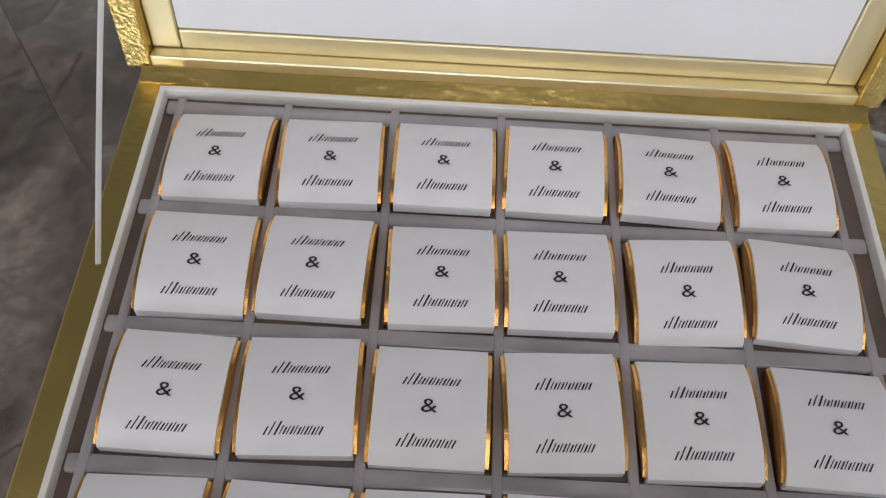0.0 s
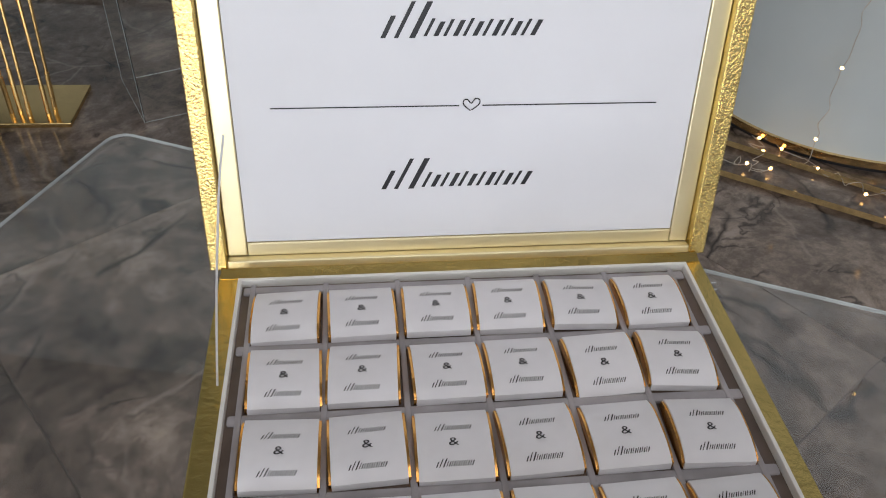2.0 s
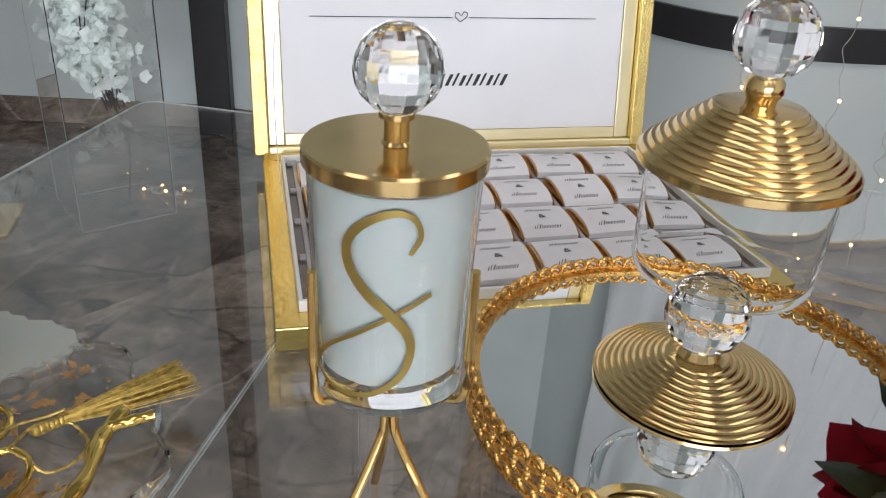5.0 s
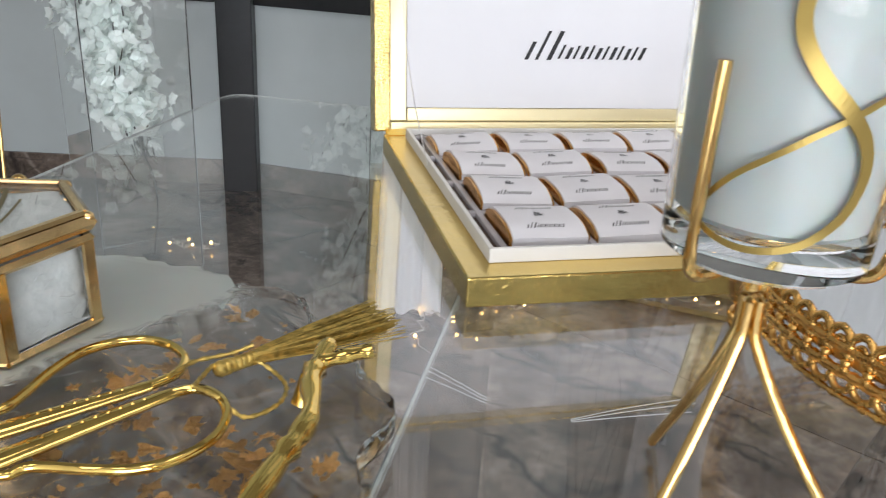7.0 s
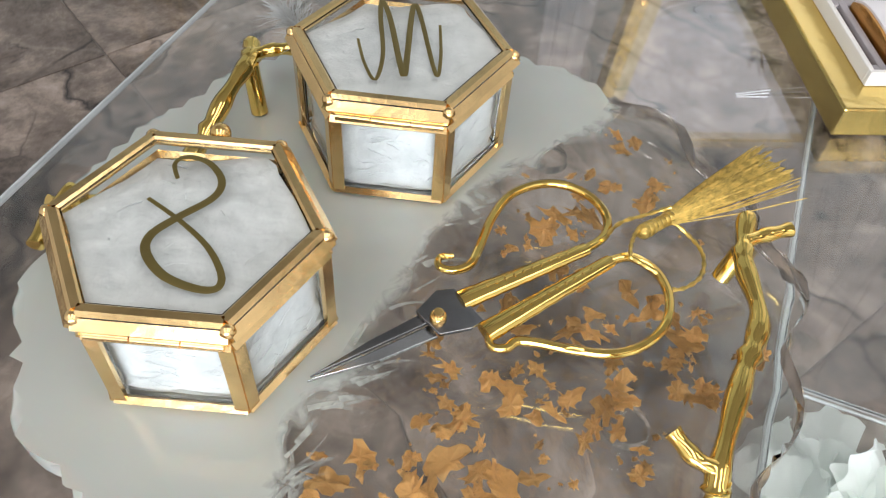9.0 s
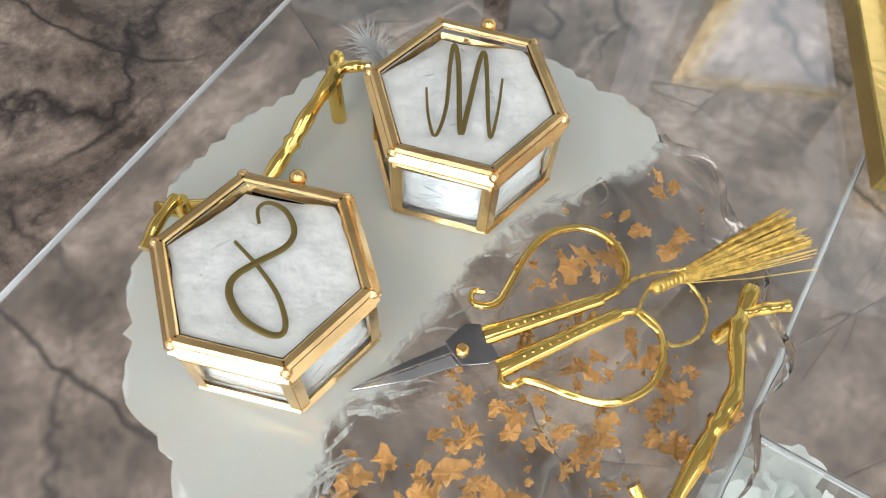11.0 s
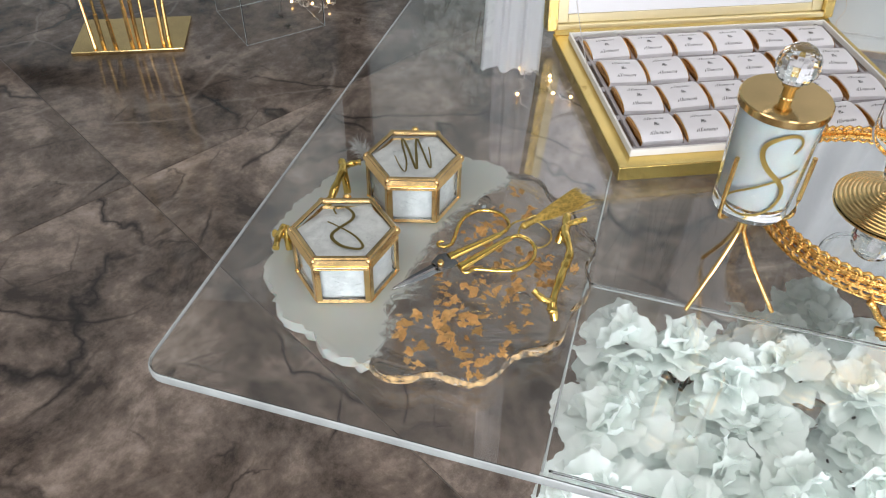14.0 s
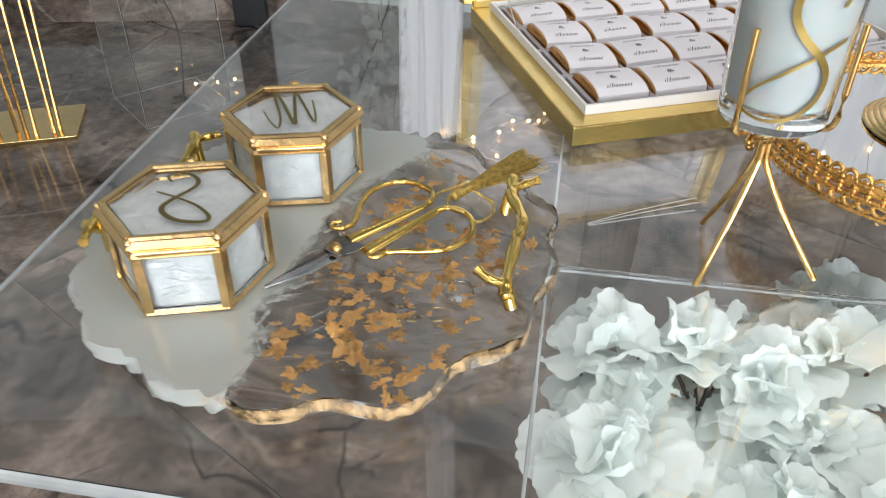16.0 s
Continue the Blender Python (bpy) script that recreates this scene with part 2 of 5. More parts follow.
M_FOILCHOC = mat("amber_gold_foil", (0.74, 0.40, 0.12), 0.24, 1.0, 0.15, 90, 0.22, 300)
# floor of the same insert, with the shade round the chocolates in its colour
M_POCKET_SHADE = mat("brown_pocket_shade", (0.13, 0.098, 0.082), 0.22, vary=0.2, scale=30)
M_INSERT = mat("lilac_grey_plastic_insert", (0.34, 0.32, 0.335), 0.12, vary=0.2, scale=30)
M_COLLAR = mat("white_card_collar", (0.78, 0.77, 0.74), 0.55, vary=0.03)
M_RESINW = mat("milky_white_resin", (0.425, 0.45, 0.42), 0.13, vary=0.05, scale=14, sub=0.2)
M_VEIL = veil("white_pigment_veil", (0.42, 0.445, 0.415))
M_GILT = veil("peach_gilded_edge", (0.80, 0.55, 0.28))
M_RESIN = glass("clear_resin", (0.97, 0.985, 0.98), 0.0, 1.18)
M_LEAF = mat("gold_leaf_flake", (0.93, 0.48, 0.185), 0.28, 0.4, 0.35, 320, 0.8, 900, island=0.25)
M_FEATHER = mat("white_feather_down", (0.405, 0.42, 0.415), 0.7, vary=0.10, scale=150, bump=1.0, bscale=190)
M_LETTER = mat("olive_gold_vinyl", (0.20, 0.155, 0.05), 0.35, 0.6)
M_LETTERG = mat("gold_vinyl", (0.50, 0.36, 0.11), 0.34, 0.85, 0.1)
M_WAX = mat("white_candle_wax", (0.33, 0.355, 0.345), 0.4, vary=0.02, sub=0.3)
M_MIRROR = mat("mirror_silver", (0.86, 0.88, 0.87), 0.02, 1.0, 0.01)
M_PETAL = thin_cloth("white_silk_petal", (0.93, 0.985, 0.96), 0.42)
M_TWIG = mat("dark_twig", (0.03, 0.024, 0.02), 0.7)
M_ROSE = mat("dark_red_velvet_petal", (0.30, 0.008, 0.022), 0.65, vary=0.35, scale=60, spec=0.15)
M_LEAFG = mat("dark_green_leaf", (0.026, 0.042, 0.016), 0.45, vary=0.4, scale=50, bump=0.4)
M_CLOTH = thin_cloth("white_sheer_cloth", (0.965, 0.97, 0.985), 0.2)
M_BULB = glow("warm_fairy_bulb", (1.0, 0.55, 0.16), 14)
M_WIRE = mat("clear_fairy_wire", (0.45, 0.40, 0.34), 0.35)
M_TAPER = mat("white_taper_candle", (0.85, 0.84, 0.80), 0.45, vary=0.02)
M_TASSEL = mat("gold_metallic_thread", (0.62, 0.44, 0.12), 0.32, 0.8, 0.35, 400)
M_RIBBON = mat("white_satin_ribbon", (0.85, 0.85, 0.86), 0.35, vary=0.05)


# ---- building helpers ----
def part(name, bm, material, parent=None, label="", smooth=False, shadow=True, m=None, sharp=40):
    me = bpy.data.meshes.new(name)
    bmesh.ops.recalc_face_normals(bm, faces=bm.faces)
    bm.to_mesh(me)
    bm.free()
    if smooth:
        me.shade_smooth()
        me.set_sharp_from_angle(angle=radians(sharp))
    me.materials.append(material)
    ob = new(name, me)
    ob.parent = parent
    if m is not None:
        ob.matrix_basis = m
    if not shadow:
        ob.visible_shadow = False
    if label:
        tagged(ob, label)
    return ob


def thing(name, m, label, category, group="", kind=""):
    ob = new(name)
    ob.empty_display_size = 0.02
    ob.matrix_basis = m
    return tagged(ob, label, category, group, kind)


def shared(name, mesh, parent, m, label=""):
    ob = new(name, mesh)
    ob.parent = parent
    ob.matrix_basis = m
    if label:
        tagged(ob, label)
    return ob


def add_box(bm, x0, x1, y0, y1, z0, z1, bevel=0.0, seg=2):
    r = bmesh.ops.create_cube(bm, size=1, matrix=Matrix.Translation(((x0 + x1) / 2, (y0 + y1) / 2, (z0 + z1) / 2)) @ Matrix.Diagonal((x1 - x0, y1 - y0, z1 - z0, 1)))
    if bevel:
        es = list({e for v in r["verts"] for e in v.link_edges})
        bmesh.ops.bevel(bm, geom=es, offset=bevel, segments=seg, affect='EDGES', profile=0.5)
    return r


def box(*a, **k):
    bm = bmesh.new()
    add_box(bm, *a, **k)
    return bm


def tube(bm, pts, r, n=8, closed=False, flat=1.0, up=(0, 0, 1)):
    """Sweeps a round section along a polyline; r is a number or one per point."""
    P = [Vector(p) for p in pts]
    K = len(P)
    rings = []
    ref = Vector(up)
    for i, p in enumerate(P):
        a = P[(i - 1) % K] if closed or i else P[0]
        b = P[(i + 1) % K] if closed or i < K - 1 else P[-1]
        d = (b - a).normalized()
        s = d.cross(ref)
        s = s.normalized() if s.length > 1e-4 else d.orthogonal().normalized()
        w = s.cross(d).normalized()
        rr = r[i] if isinstance(r, (list, tuple)) else r
        rings.append([bm.verts.new(p + s * (rr * math.cos(2 * math.pi * k / n)) + w * (rr * flat * math.sin(2 * math.pi * k / n))) for k in range(n)])
    for i in range(K if closed else K - 1):
        A, B = rings[i], rings[(i + 1) % K]
        for k in range(n):
            bm.faces.new((A[k], A[(k + 1) % n], B[(k + 1) % n], B[k]))
    if not closed:
        bm.faces.new(rings[0][::-1])
        bm.faces.new(rings[-1])


def smoothed(pts, sub=6, closed=False):
    """Catmull-Rom curve through the points."""
    P = [Vector(p) for p in pts]
    K = len(P)
    out = []
    for i in range(K if closed else K - 1):
        p0 = P[(i - 1) % K] if closed or i else P[0]
        p1, p2 = P[i], P[(i + 1) % K]
        p3 = P[(i + 2) % K] if closed or i + 2 < K else P[-1]
        for s in range(sub):
            t = s / sub
            out.append(0.5 * ((2 * p1) + (p2 - p0) * t + (2 * p0 - 5 * p1 + 4 * p2 - p3) * t * t + (3 * p1 - p0 - 3 * p2 + p3) * t ** 3))
    if not closed:
        out.append(P[-1])
    return out


def lathe(profile, n=48):
    """Turns (radius, z) pairs round the z axis; a zero radius closes the end."""
    bm = bmesh.new()
    prev = None
    for r, z in profile:
        ring = [bm.verts.new((0, 0, z))] if r < 1e-6 else [bm.verts.new((r * math.cos(2 * math.pi * k / n), r * math.sin(2 * math.pi * k / n), z)) for k in range(n)]
        if prev:
            for k in range(n):
                a, b = prev[k % len(prev)], prev[(k + 1) % len(prev)]
                c, d = ring[(k + 1) % len(ring)], ring[k % len(ring)]
                vs = []
                for v in (a, b, c, d):
                    if v not in vs:
                        vs.append(v)
                if len(vs) > 2:
                    bm.faces.new(vs)
        prev = ring
    return bm


def prism(poly, z0, z1, bevel=0.0, soft=0):
    bm = bmesh.new()
    lo = [bm.verts.new((x, y, z0)) for x, y in poly]
    hi = [bm.verts.new((x, y, z1)) for x, y in poly]
    n = len(poly)
    for i in range(n):
        bm.faces.new((lo[i], lo[(i + 1) % n], hi[(i + 1) % n], hi[i]))
    top = bm.faces.new(hi)
    bot = bm.faces.new(lo[::-1])
    if bevel:
        keep = set(lo[:soft] + hi[:soft]) if soft else set(lo + hi)
        bmesh.ops.bevel(bm, geom=[e for e in list(top.edges) + list(bot.edges) if e.verts[0] in keep and e.verts[1] in keep], offset=bevel, segments=2 if bevel < 0.002 else 4, affect='EDGES', profile=0.5)
    return bm


def crystal(r, n=16, rings=9):
    """A faceted ball."""
    return lathe([(0, -r * 0.97)] + [(r * math.cos(a), r * math.sin(a)) for a in [radians(-72 + 144 * i / (rings - 1)) for i in range(rings)]] + [(0, r * 0.97)], n)


ID = Matrix.Identity(4)

# ---- table axes: u along the near edge, v away ----
TN = Vector((-0.455, -0.128, 0))
VH = Vector((0.4127, 0.9109, 0))
UH = Vector((0.9109, -0.4127, 0))
TABLE = Matrix.Translation(TN) @ Matrix.Rotation(math.atan2(UH.y, UH.x), 4, 'Z')
TU, TV, TT = 0.68, 0.560, 0.008

# ---- walls, ceiling ----
def wall_run(name, a, b, label):
    """A wall from a to b (plan points) with skirting, grey lower panel, black rail and upper panel."""
    a, b = Vector((*a, 0)), Vector((*b, 0))
    ln = (b - a).length
    w = thing(name, Matrix.Translation((a.x, a.y, FLOOR)) @ Matrix.Rotation(math.atan2(b.y - a.y, b.x - a.x), 4, 'Z'), label, "wall", kind="structure")
    part("panel", box(0, ln, 0, 0.08, 0, CEIL - FLOOR), M_PANEL, w)
    part("skirting", box(0, ln, -0.012, -0.001, 0, 0.085, bevel=0.002), M_MARBLE, w, "dark marble skirting strip")
    part("rail", box(0, ln, -0.022, -0.001, 0.60, 0.69, bevel=0.003), M_BLACK, w, "black metal rail")
    return w


wall_run("wall_north", (-2.6, 2.90), (-0.27, 2.42), "grey panelled wall with black rail and marble skirting")
wall_run("wall_east_return", (-0.27, 2.42), (0.80, 1.84), "grey panelled wall with black rail running toward the window")
BAY = [(0.80 + 0.0, 1.84), (0.85, 1.70), (0.935, 1.53), (1.03, 1.43), (1.14, 1.37), (1.27, 1.335), (1.42, 1.325), (1.7, 1.36), (3.0, 1.7)]
bay = thing("wall_bay", Matrix.Translation((0, 0, FLOOR)), "rounded grey wall panel with black rail above", "wall", kind="structure")


def ribbon_wall(pts, off, z0, z1, th):
    bm = bmesh.new()
    P = smoothed([(x, y, 0) for x, y in pts], 5)
    rows = []
    for i, p in enumerate(P):
        d = (P[min(i + 1, len(P) - 1)] - P[max(i - 1, 0)]).normalized()
        nrm = Vector((-d.y, d.x, 0))
        rows.append([bm.verts.new(p + nrm * o + Vector((0, 0, z))) for o, z in ((off, z0), (off, z1), (off + th, z1), (off + th, z0))])
    for A, B in zip(rows, rows[1:]):
        for k in range(4):
            bm.faces.new((A[k], A[(k + 1) % 4], B[(k + 1) % 4], B[k]))
    bm.faces.new(rows[0])
    bm.faces.new(rows[-1][::-1])
    return bm


part("panel", ribbon_wall(BAY, 0.0, 0.03, CEIL - FLOOR, 0.05), M_PANEL, bay, smooth=True)
part("base_trim", ribbon_wall(BAY, -0.010, 0.012, 0.030, 0.04), M_BRASS, bay, "thin brass trim along the curved base", smooth=True)
part("skirting", ribbon_wall(BAY, -0.002, 0.0, 0.012, 0.04), M_BLACK, bay, smooth=True)
part("rail", ribbon_wall(BAY, -0.018, 0.52, 0.60, 0.017), M_BLACK, bay, "black metal rail", smooth=True)
post = part("post", box(-0.055, 0.055, -0.03, 0.03, FLOOR, CEIL - 0.002, bevel=0.004), M_BLACK, m=pose(-0.262, 2.372, 0, 0, 0, -12))
tagged(post, "black square metal post at the wall corner", "post", kind="structure")
# walls and ceiling out of view, added to close the room and shape bounce
for nm, b in (("wall_south", (-2.9, 3.2, -6.3, -6.2)), ("wall_west", (-2.9, -2.8, -6.3, 3.3)), ("wall_east", (3.0, 3.1, -6.3, 2.2)), ("wall_far", (-2.9, 3.2, 3.2, 3.3))):
    tagged(part(nm, box(*b, FLOOR, CEIL), M_PLASTER), "unseen plain plaster wall closing the room", "wall", kind="structure")
tagged(part("ceiling", box(-2.9, 3.2, -6.3, 3.3, CEIL, CEIL + 0.1), M_CEILING), "unseen plain grey ceiling closing the room", "ceiling", kind="structure")

# ---- acrylic table ----
table = thing("acrylic_display_table", TABLE, "clear acrylic display table with rounded corners and box pedestal", "table")


def round_rect(x0, x1, y0, y1, r, n=6):
    out = []
    for cx, cy, a0 in ((x1 - r, y0 + r, -90), (x1 - r, y1 - r, 0), (x0 + r, y1 - r, 90), (x0 + r, y0 + r, 180)):
        out += [(cx + r * math.cos(radians(a0 + 90 * i / n)), cy + r * math.sin(radians(a0 + 90 * i / n))) for i in range(n + 1)]
    return out


part("tabletop", prism(round_rect(0, TU, 0, TV, 0.013), -TT, 0, 0.0008), M_TOP, table, shadow=False)
bm = bmesh.new()
rr = round_rect(-0.0002, TU + 0.0002, -0.0002, TV + 0.0002, 0.0132)
tube(bm, [(x, y, -TT / 2) for x, y in rr], 0.0011, 8, closed=True, flat=3.3)
part("tabletop_edge", bm, M_ACRYL_EDGE, table, "frosted bright edge of the top", shadow=False)
PU0, PU1, PV0, PV1, DIV = 0.231, 0.45, 0.006, 0.40, 0.149
for nm, b in (("side_panel", (PU0, PU0 + 0.0016, PV0, PV1)), ("side_panel", (PU1 - 0.0016, PU1, PV0, PV1)), ("front_panel", (PU0 + 0.004, PU1 - 0.004, PV0, PV0 + 0.0016)), ("back_panel", (PU0 + 0.004, PU1 - 0.004, PV1 - 0.004, PV1)), ("divider_panel", (PU0 + 0.004, PU1 - 0.004, DIV, DIV + 0.0016))):
    part(nm, box(*b, FLOOR + 0.001, -TT - 0.0005), M_ACRYL, table, shadow=False)
bm = bmesh.new()
for a, b in (((PU0 + 0.0008, PV0), (PU0 + 0.0008, PV1)), ((PU1 - 0.002, PV0), (PU1 - 0.002, PV1)), ((PU0 + 0.006, DIV + 0.0008), (PU1 - 0.006, DIV + 0.0008)), ((PU0 + 0.006, PV0 + 0.002), (PU1 - 0.006, PV0 + 0.002))):
    tube(bm, [(*a, -TT - 0.0025), (*b, -TT - 0.0025)], 0.0007, 6)
part("glued_seam", bm, M_ACRYL_EDGE, table, "whitish glue line of the pedestal", shadow=False)

# ---- chocolate box ----
cbox = thing("chocolate_gift_box", ID, "open gold foil gift box with white card lid lining", "gift box")
BX0, BX1, BY0, BY1, BH = -0.133, 0.1355, 0.008, 0.2125, 0.0125
part("base_tray", box(BX0, BX1, BY0, BY1, 0.0003, BH, bevel=0.0008), M_FOILBOX, cbox, "shiny gold foil base")
CX0, CX1, CY0, CY1, CZ = -0.1215, 0.1235, 0.0205, 0.2015, 0.0185
for b in ((CX0, CX1, CY0, CY0 + 0.002), (CX0, CX1, CY1 - 0.002, CY1), (CX0, CX0 + 0.002, CY0 + 0.002, CY1 - 0.002), (CX1 - 0.002, CX1, CY0 + 0.002, CY1 - 0.002)):
    part("collar_wall", box(*b, BH, CZ, bevel=0.0004), M_COLLAR, cbox, "white card inner collar")
PX, PY = 0.0378, 0.0420
GX0, GY0 = -0.0945 - PX / 2, 0.0475 - PY / 2
# dark floor paints the pocket shade; the ridges keep the plastic's paler colour
part("plastic_insert", box(CX0 + 0.002, CX1 - 0.002, CY0 + 0.002, CY1 - 0.002, BH, BH + 0.0012), M_POCKET_SHADE, cbox, "plastic insert floor, coloured dark for the shade in its pockets")
for i in range(7):
    x = GX0 + i * PX
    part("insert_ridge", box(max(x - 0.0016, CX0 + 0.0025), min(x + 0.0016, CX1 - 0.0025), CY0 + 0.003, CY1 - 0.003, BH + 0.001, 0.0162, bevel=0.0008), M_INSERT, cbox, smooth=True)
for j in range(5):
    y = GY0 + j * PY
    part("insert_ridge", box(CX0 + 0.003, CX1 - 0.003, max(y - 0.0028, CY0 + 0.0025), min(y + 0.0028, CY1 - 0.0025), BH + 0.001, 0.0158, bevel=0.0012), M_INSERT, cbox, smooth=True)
# lid
LID = Matrix.Translation((0, 0.2135, 0.0135)) @ Matrix.Rotation(radians(-10.3), 4, 'X')
lid = new("lid")
lid.parent = cbox
lid.matrix_basis = LID
LX0, LX1, LH, LD, LW = -0.138, 0.1395, 0.2165, 0.016, 0.0095
part("back_panel", box(LX0, LX1, LD - 0.003, LD, 0, LH, bevel=0.0005), M_FOILBOX, lid)
for nm, b in (("side_rim", (LX0, LX0 + LW, 0, LD - 0.003, 0, LH)), ("side_rim", (LX1 - LW, LX1, 0, LD - 0.003, 0, LH)), ("top_rim", (LX0 + LW, LX1 - LW, 0, LD - 0.003, LH - 0.003, LH)), ("bottom_rim", (LX0 + LW, LX1 - LW, 0, LD - 0.003, 0, 0.0055))):
    part(nm, box(*b, bevel=0.0008), M_FOILRIM if "bottom" not in nm else M_FOILIN, lid, "crinkled gold foil rim" if "bottom" not in nm else "smooth gold lower rim")
IX0, IX1 = LX0 + LW, LX1 - LW
for nm, b in (("lining_strip", (IX0 + 0.0002, IX0 + 0.0105, 0.0052, 0.0118, 0.006, LH - 0.0032)), ("lining_strip", (IX1 - 0.0105, IX1 - 0.0002, 0.0052, 0.0118, 0.006, LH - 0.0032)), ("lining_strip", (IX0 + 0.0108, IX1 - 0.0108, 0.0054, 0.0118, 0.0057, 0.0135))):
    part(nm, box(*b, bevel=0.0006), M_FOILIN, lid, "smooth pale gold lining")
part("card_sheet", box(IX0 + 0.0108, IX1 - 0.0108, 0.0065, 0.0072, 0.0138, LH - 0.0034), M_PAPER, lid, "white printed card sheet")
bm = bmesh.new()
q = [bm.verts.new(p) for p in ((BX0 + 0.001, 0.2070, 0.0128), (BX1 - 0.001, 0.2070, 0.0128), (BX1 - 0.001, 0.2132, 0.0152), (BX0 + 0.001, 0.2132, 0.0152), (BX0 + 0.001, 0.2076, 0.0120), (BX1 - 0.001, 0.2076, 0.0120), (BX1 - 0.001, 0.2138, 0.0140), (BX0 + 0.001, 0.2138, 0.0140))]
for f in ((0, 1, 2, 3), (7, 6, 5, 4), (0, 4, 5, 1), (1, 5, 6, 2), (2, 6, 7, 3), (3, 7, 4, 0)):
    bm.faces.new([q[k] for k in f])
bmesh.ops.bevel(bm, geom=bm.edges[:], offset=0.0003, segments=2, affect='EDGES')
part("hinge_spine", bm, M_FOILBOX, cbox, "folded gold foil spine along the hinge")
# printed name bars, the rule and the heart
rnd = random.Random(5)


def word_bars(parent, x0, x1, z, xh, cap, plane):
    """A row of plain slanted strokes, the first one tall, in place of a written name; plane maps (x, z) to a place."""
    w = x1 - x0
    bm = bmesh.new()
    strokes = [(0.02, 0.050, -0.1 * xh, 0.6 * cap), (0.10, 0.125, -0.1 * xh, cap), (0.19, 0.225, -0.1 * xh, cap)]
    strokes += [(0.27 + 0.058 * k, 0.27 + 0.058 * k + (0.030 if k % 2 else 0.020), 0.0, (1.0, 0.82, 0.95, 0.9)[k % 4] * xh) for k in range(12)]
    for a, b, h0, h1 in strokes:
        lo, hi = z + h0, z + h1
        q = [plane(x0 + a * w + h0 * 0.5, lo), plane(x0 + b * w + h0 * 0.5, lo), plane(x0 + b * w + h1 * 0.5, hi), plane(x0 + a * w + h1 * 0.5, hi)]
        bm.faces.new([bm.verts.new(p) for p in q])
    tagged(part("printed_bar", bm, M_INK, parent), kind="stuff")


pl = lambda x, z: (x, 0.0062, z)
word_bars(lid, -0.045, 0.037, 0.1245, 0.0085, 0.0165, pl)
word_bars(lid, -0.046, 0.038, 0.044, 0.0085, 0.0165, pl)
bm = bmesh.new()
for a, b in ((-0.099, -0.0045), (0.0075, 0.099)):
    add_box(bm, a, b, 0.0060, 0.0063, 0.0888, 0.0893)
part("printed_rule", bm, M_INK, lid)
bm = bmesh.new()
hz, hx = 0.0885, 0.0015
heart = [(0, -0.0022), (-0.0034, 0.0008), (-0.0036, 0.0032), (-0.0018, 0.0038), (0.0003, 0.0018), (0.0024, 0.0042), (0.0046, 0.0034), (0.0042, 0.0010), (0.0006, -0.0018)]
tube(bm, [(hx + p.x, 0.0061, hz + p.y) for p in smoothed([(a, b, 0) for a, b in heart], 5)], 0.00032, 5)
part("printed_heart", bm, M_INK, lid, "small outlined heart")
bm = bmesh.new()
rib = smoothed([(-0.1215, 0.2245, 0.092), (-0.1238, 0.205, 0.075), (-0.1248, 0.165, 0.044), (-0.1238, 0.128, 0.0190)], 6)
tube(bm, rib, 0.0016, 6, flat=0.15, up=(1, 0, 0.2))
part("ribbon_stay", bm, M_RIBBON, cbox, "white satin ribbon holding the lid")

# ---- wrapped chocolates ----
def arch(bm, hx, hy, z0, h, pw, n=14, grow=0.0):
    """A bar with a domed section across y, closed at both ends."""
    prof = [(-hy - grow, z0)] + [(hy * s * (1 + grow / hy), z0 + (h + grow) * (1 - abs(s) ** pw) * 0.5 + (h + grow) * 0.5 * (1 if abs(s) < 1 else 0)) for s in [-0.985 + 1.97 * i / n for i in range(n + 1)]] + [(hy + grow, z0)]
    L = [bm.verts.new((-hx, y, z)) for y, z in prof]
    R = [bm.verts.new((hx, y, z)) for y, z in prof]
    for i in range(len(prof) - 1):
        bm.faces.new((L[i], L[i + 1], R[i + 1], R[i]))
    bm.faces.new(L[::-1])
    bm.faces.new(R)


def ztop(y, hy, z0, h, pw):
    s = min(0.98, abs(y / hy))
    return z0 + h * (1 - s ** pw) * 0.5 + h * 0.5


AMP = bpy.data.curves.new("ampersand", 'FONT')
AMP.body, AMP.size, AMP.align_x = "&", 0.0052, 'CENTER'
amp_ob = bpy.data.objects.new("ampersand", AMP)
scene.collection.objects.link(amp_ob)
amp_mesh = bpy.data.meshes.new_from_object(amp_ob.evaluated_get(bpy.context.evaluated_depsgraph_get()))
bpy.data.objects.remove(amp_ob)
amp_mesh.materials.clear()
amp_mesh.materials.append(M_INK)


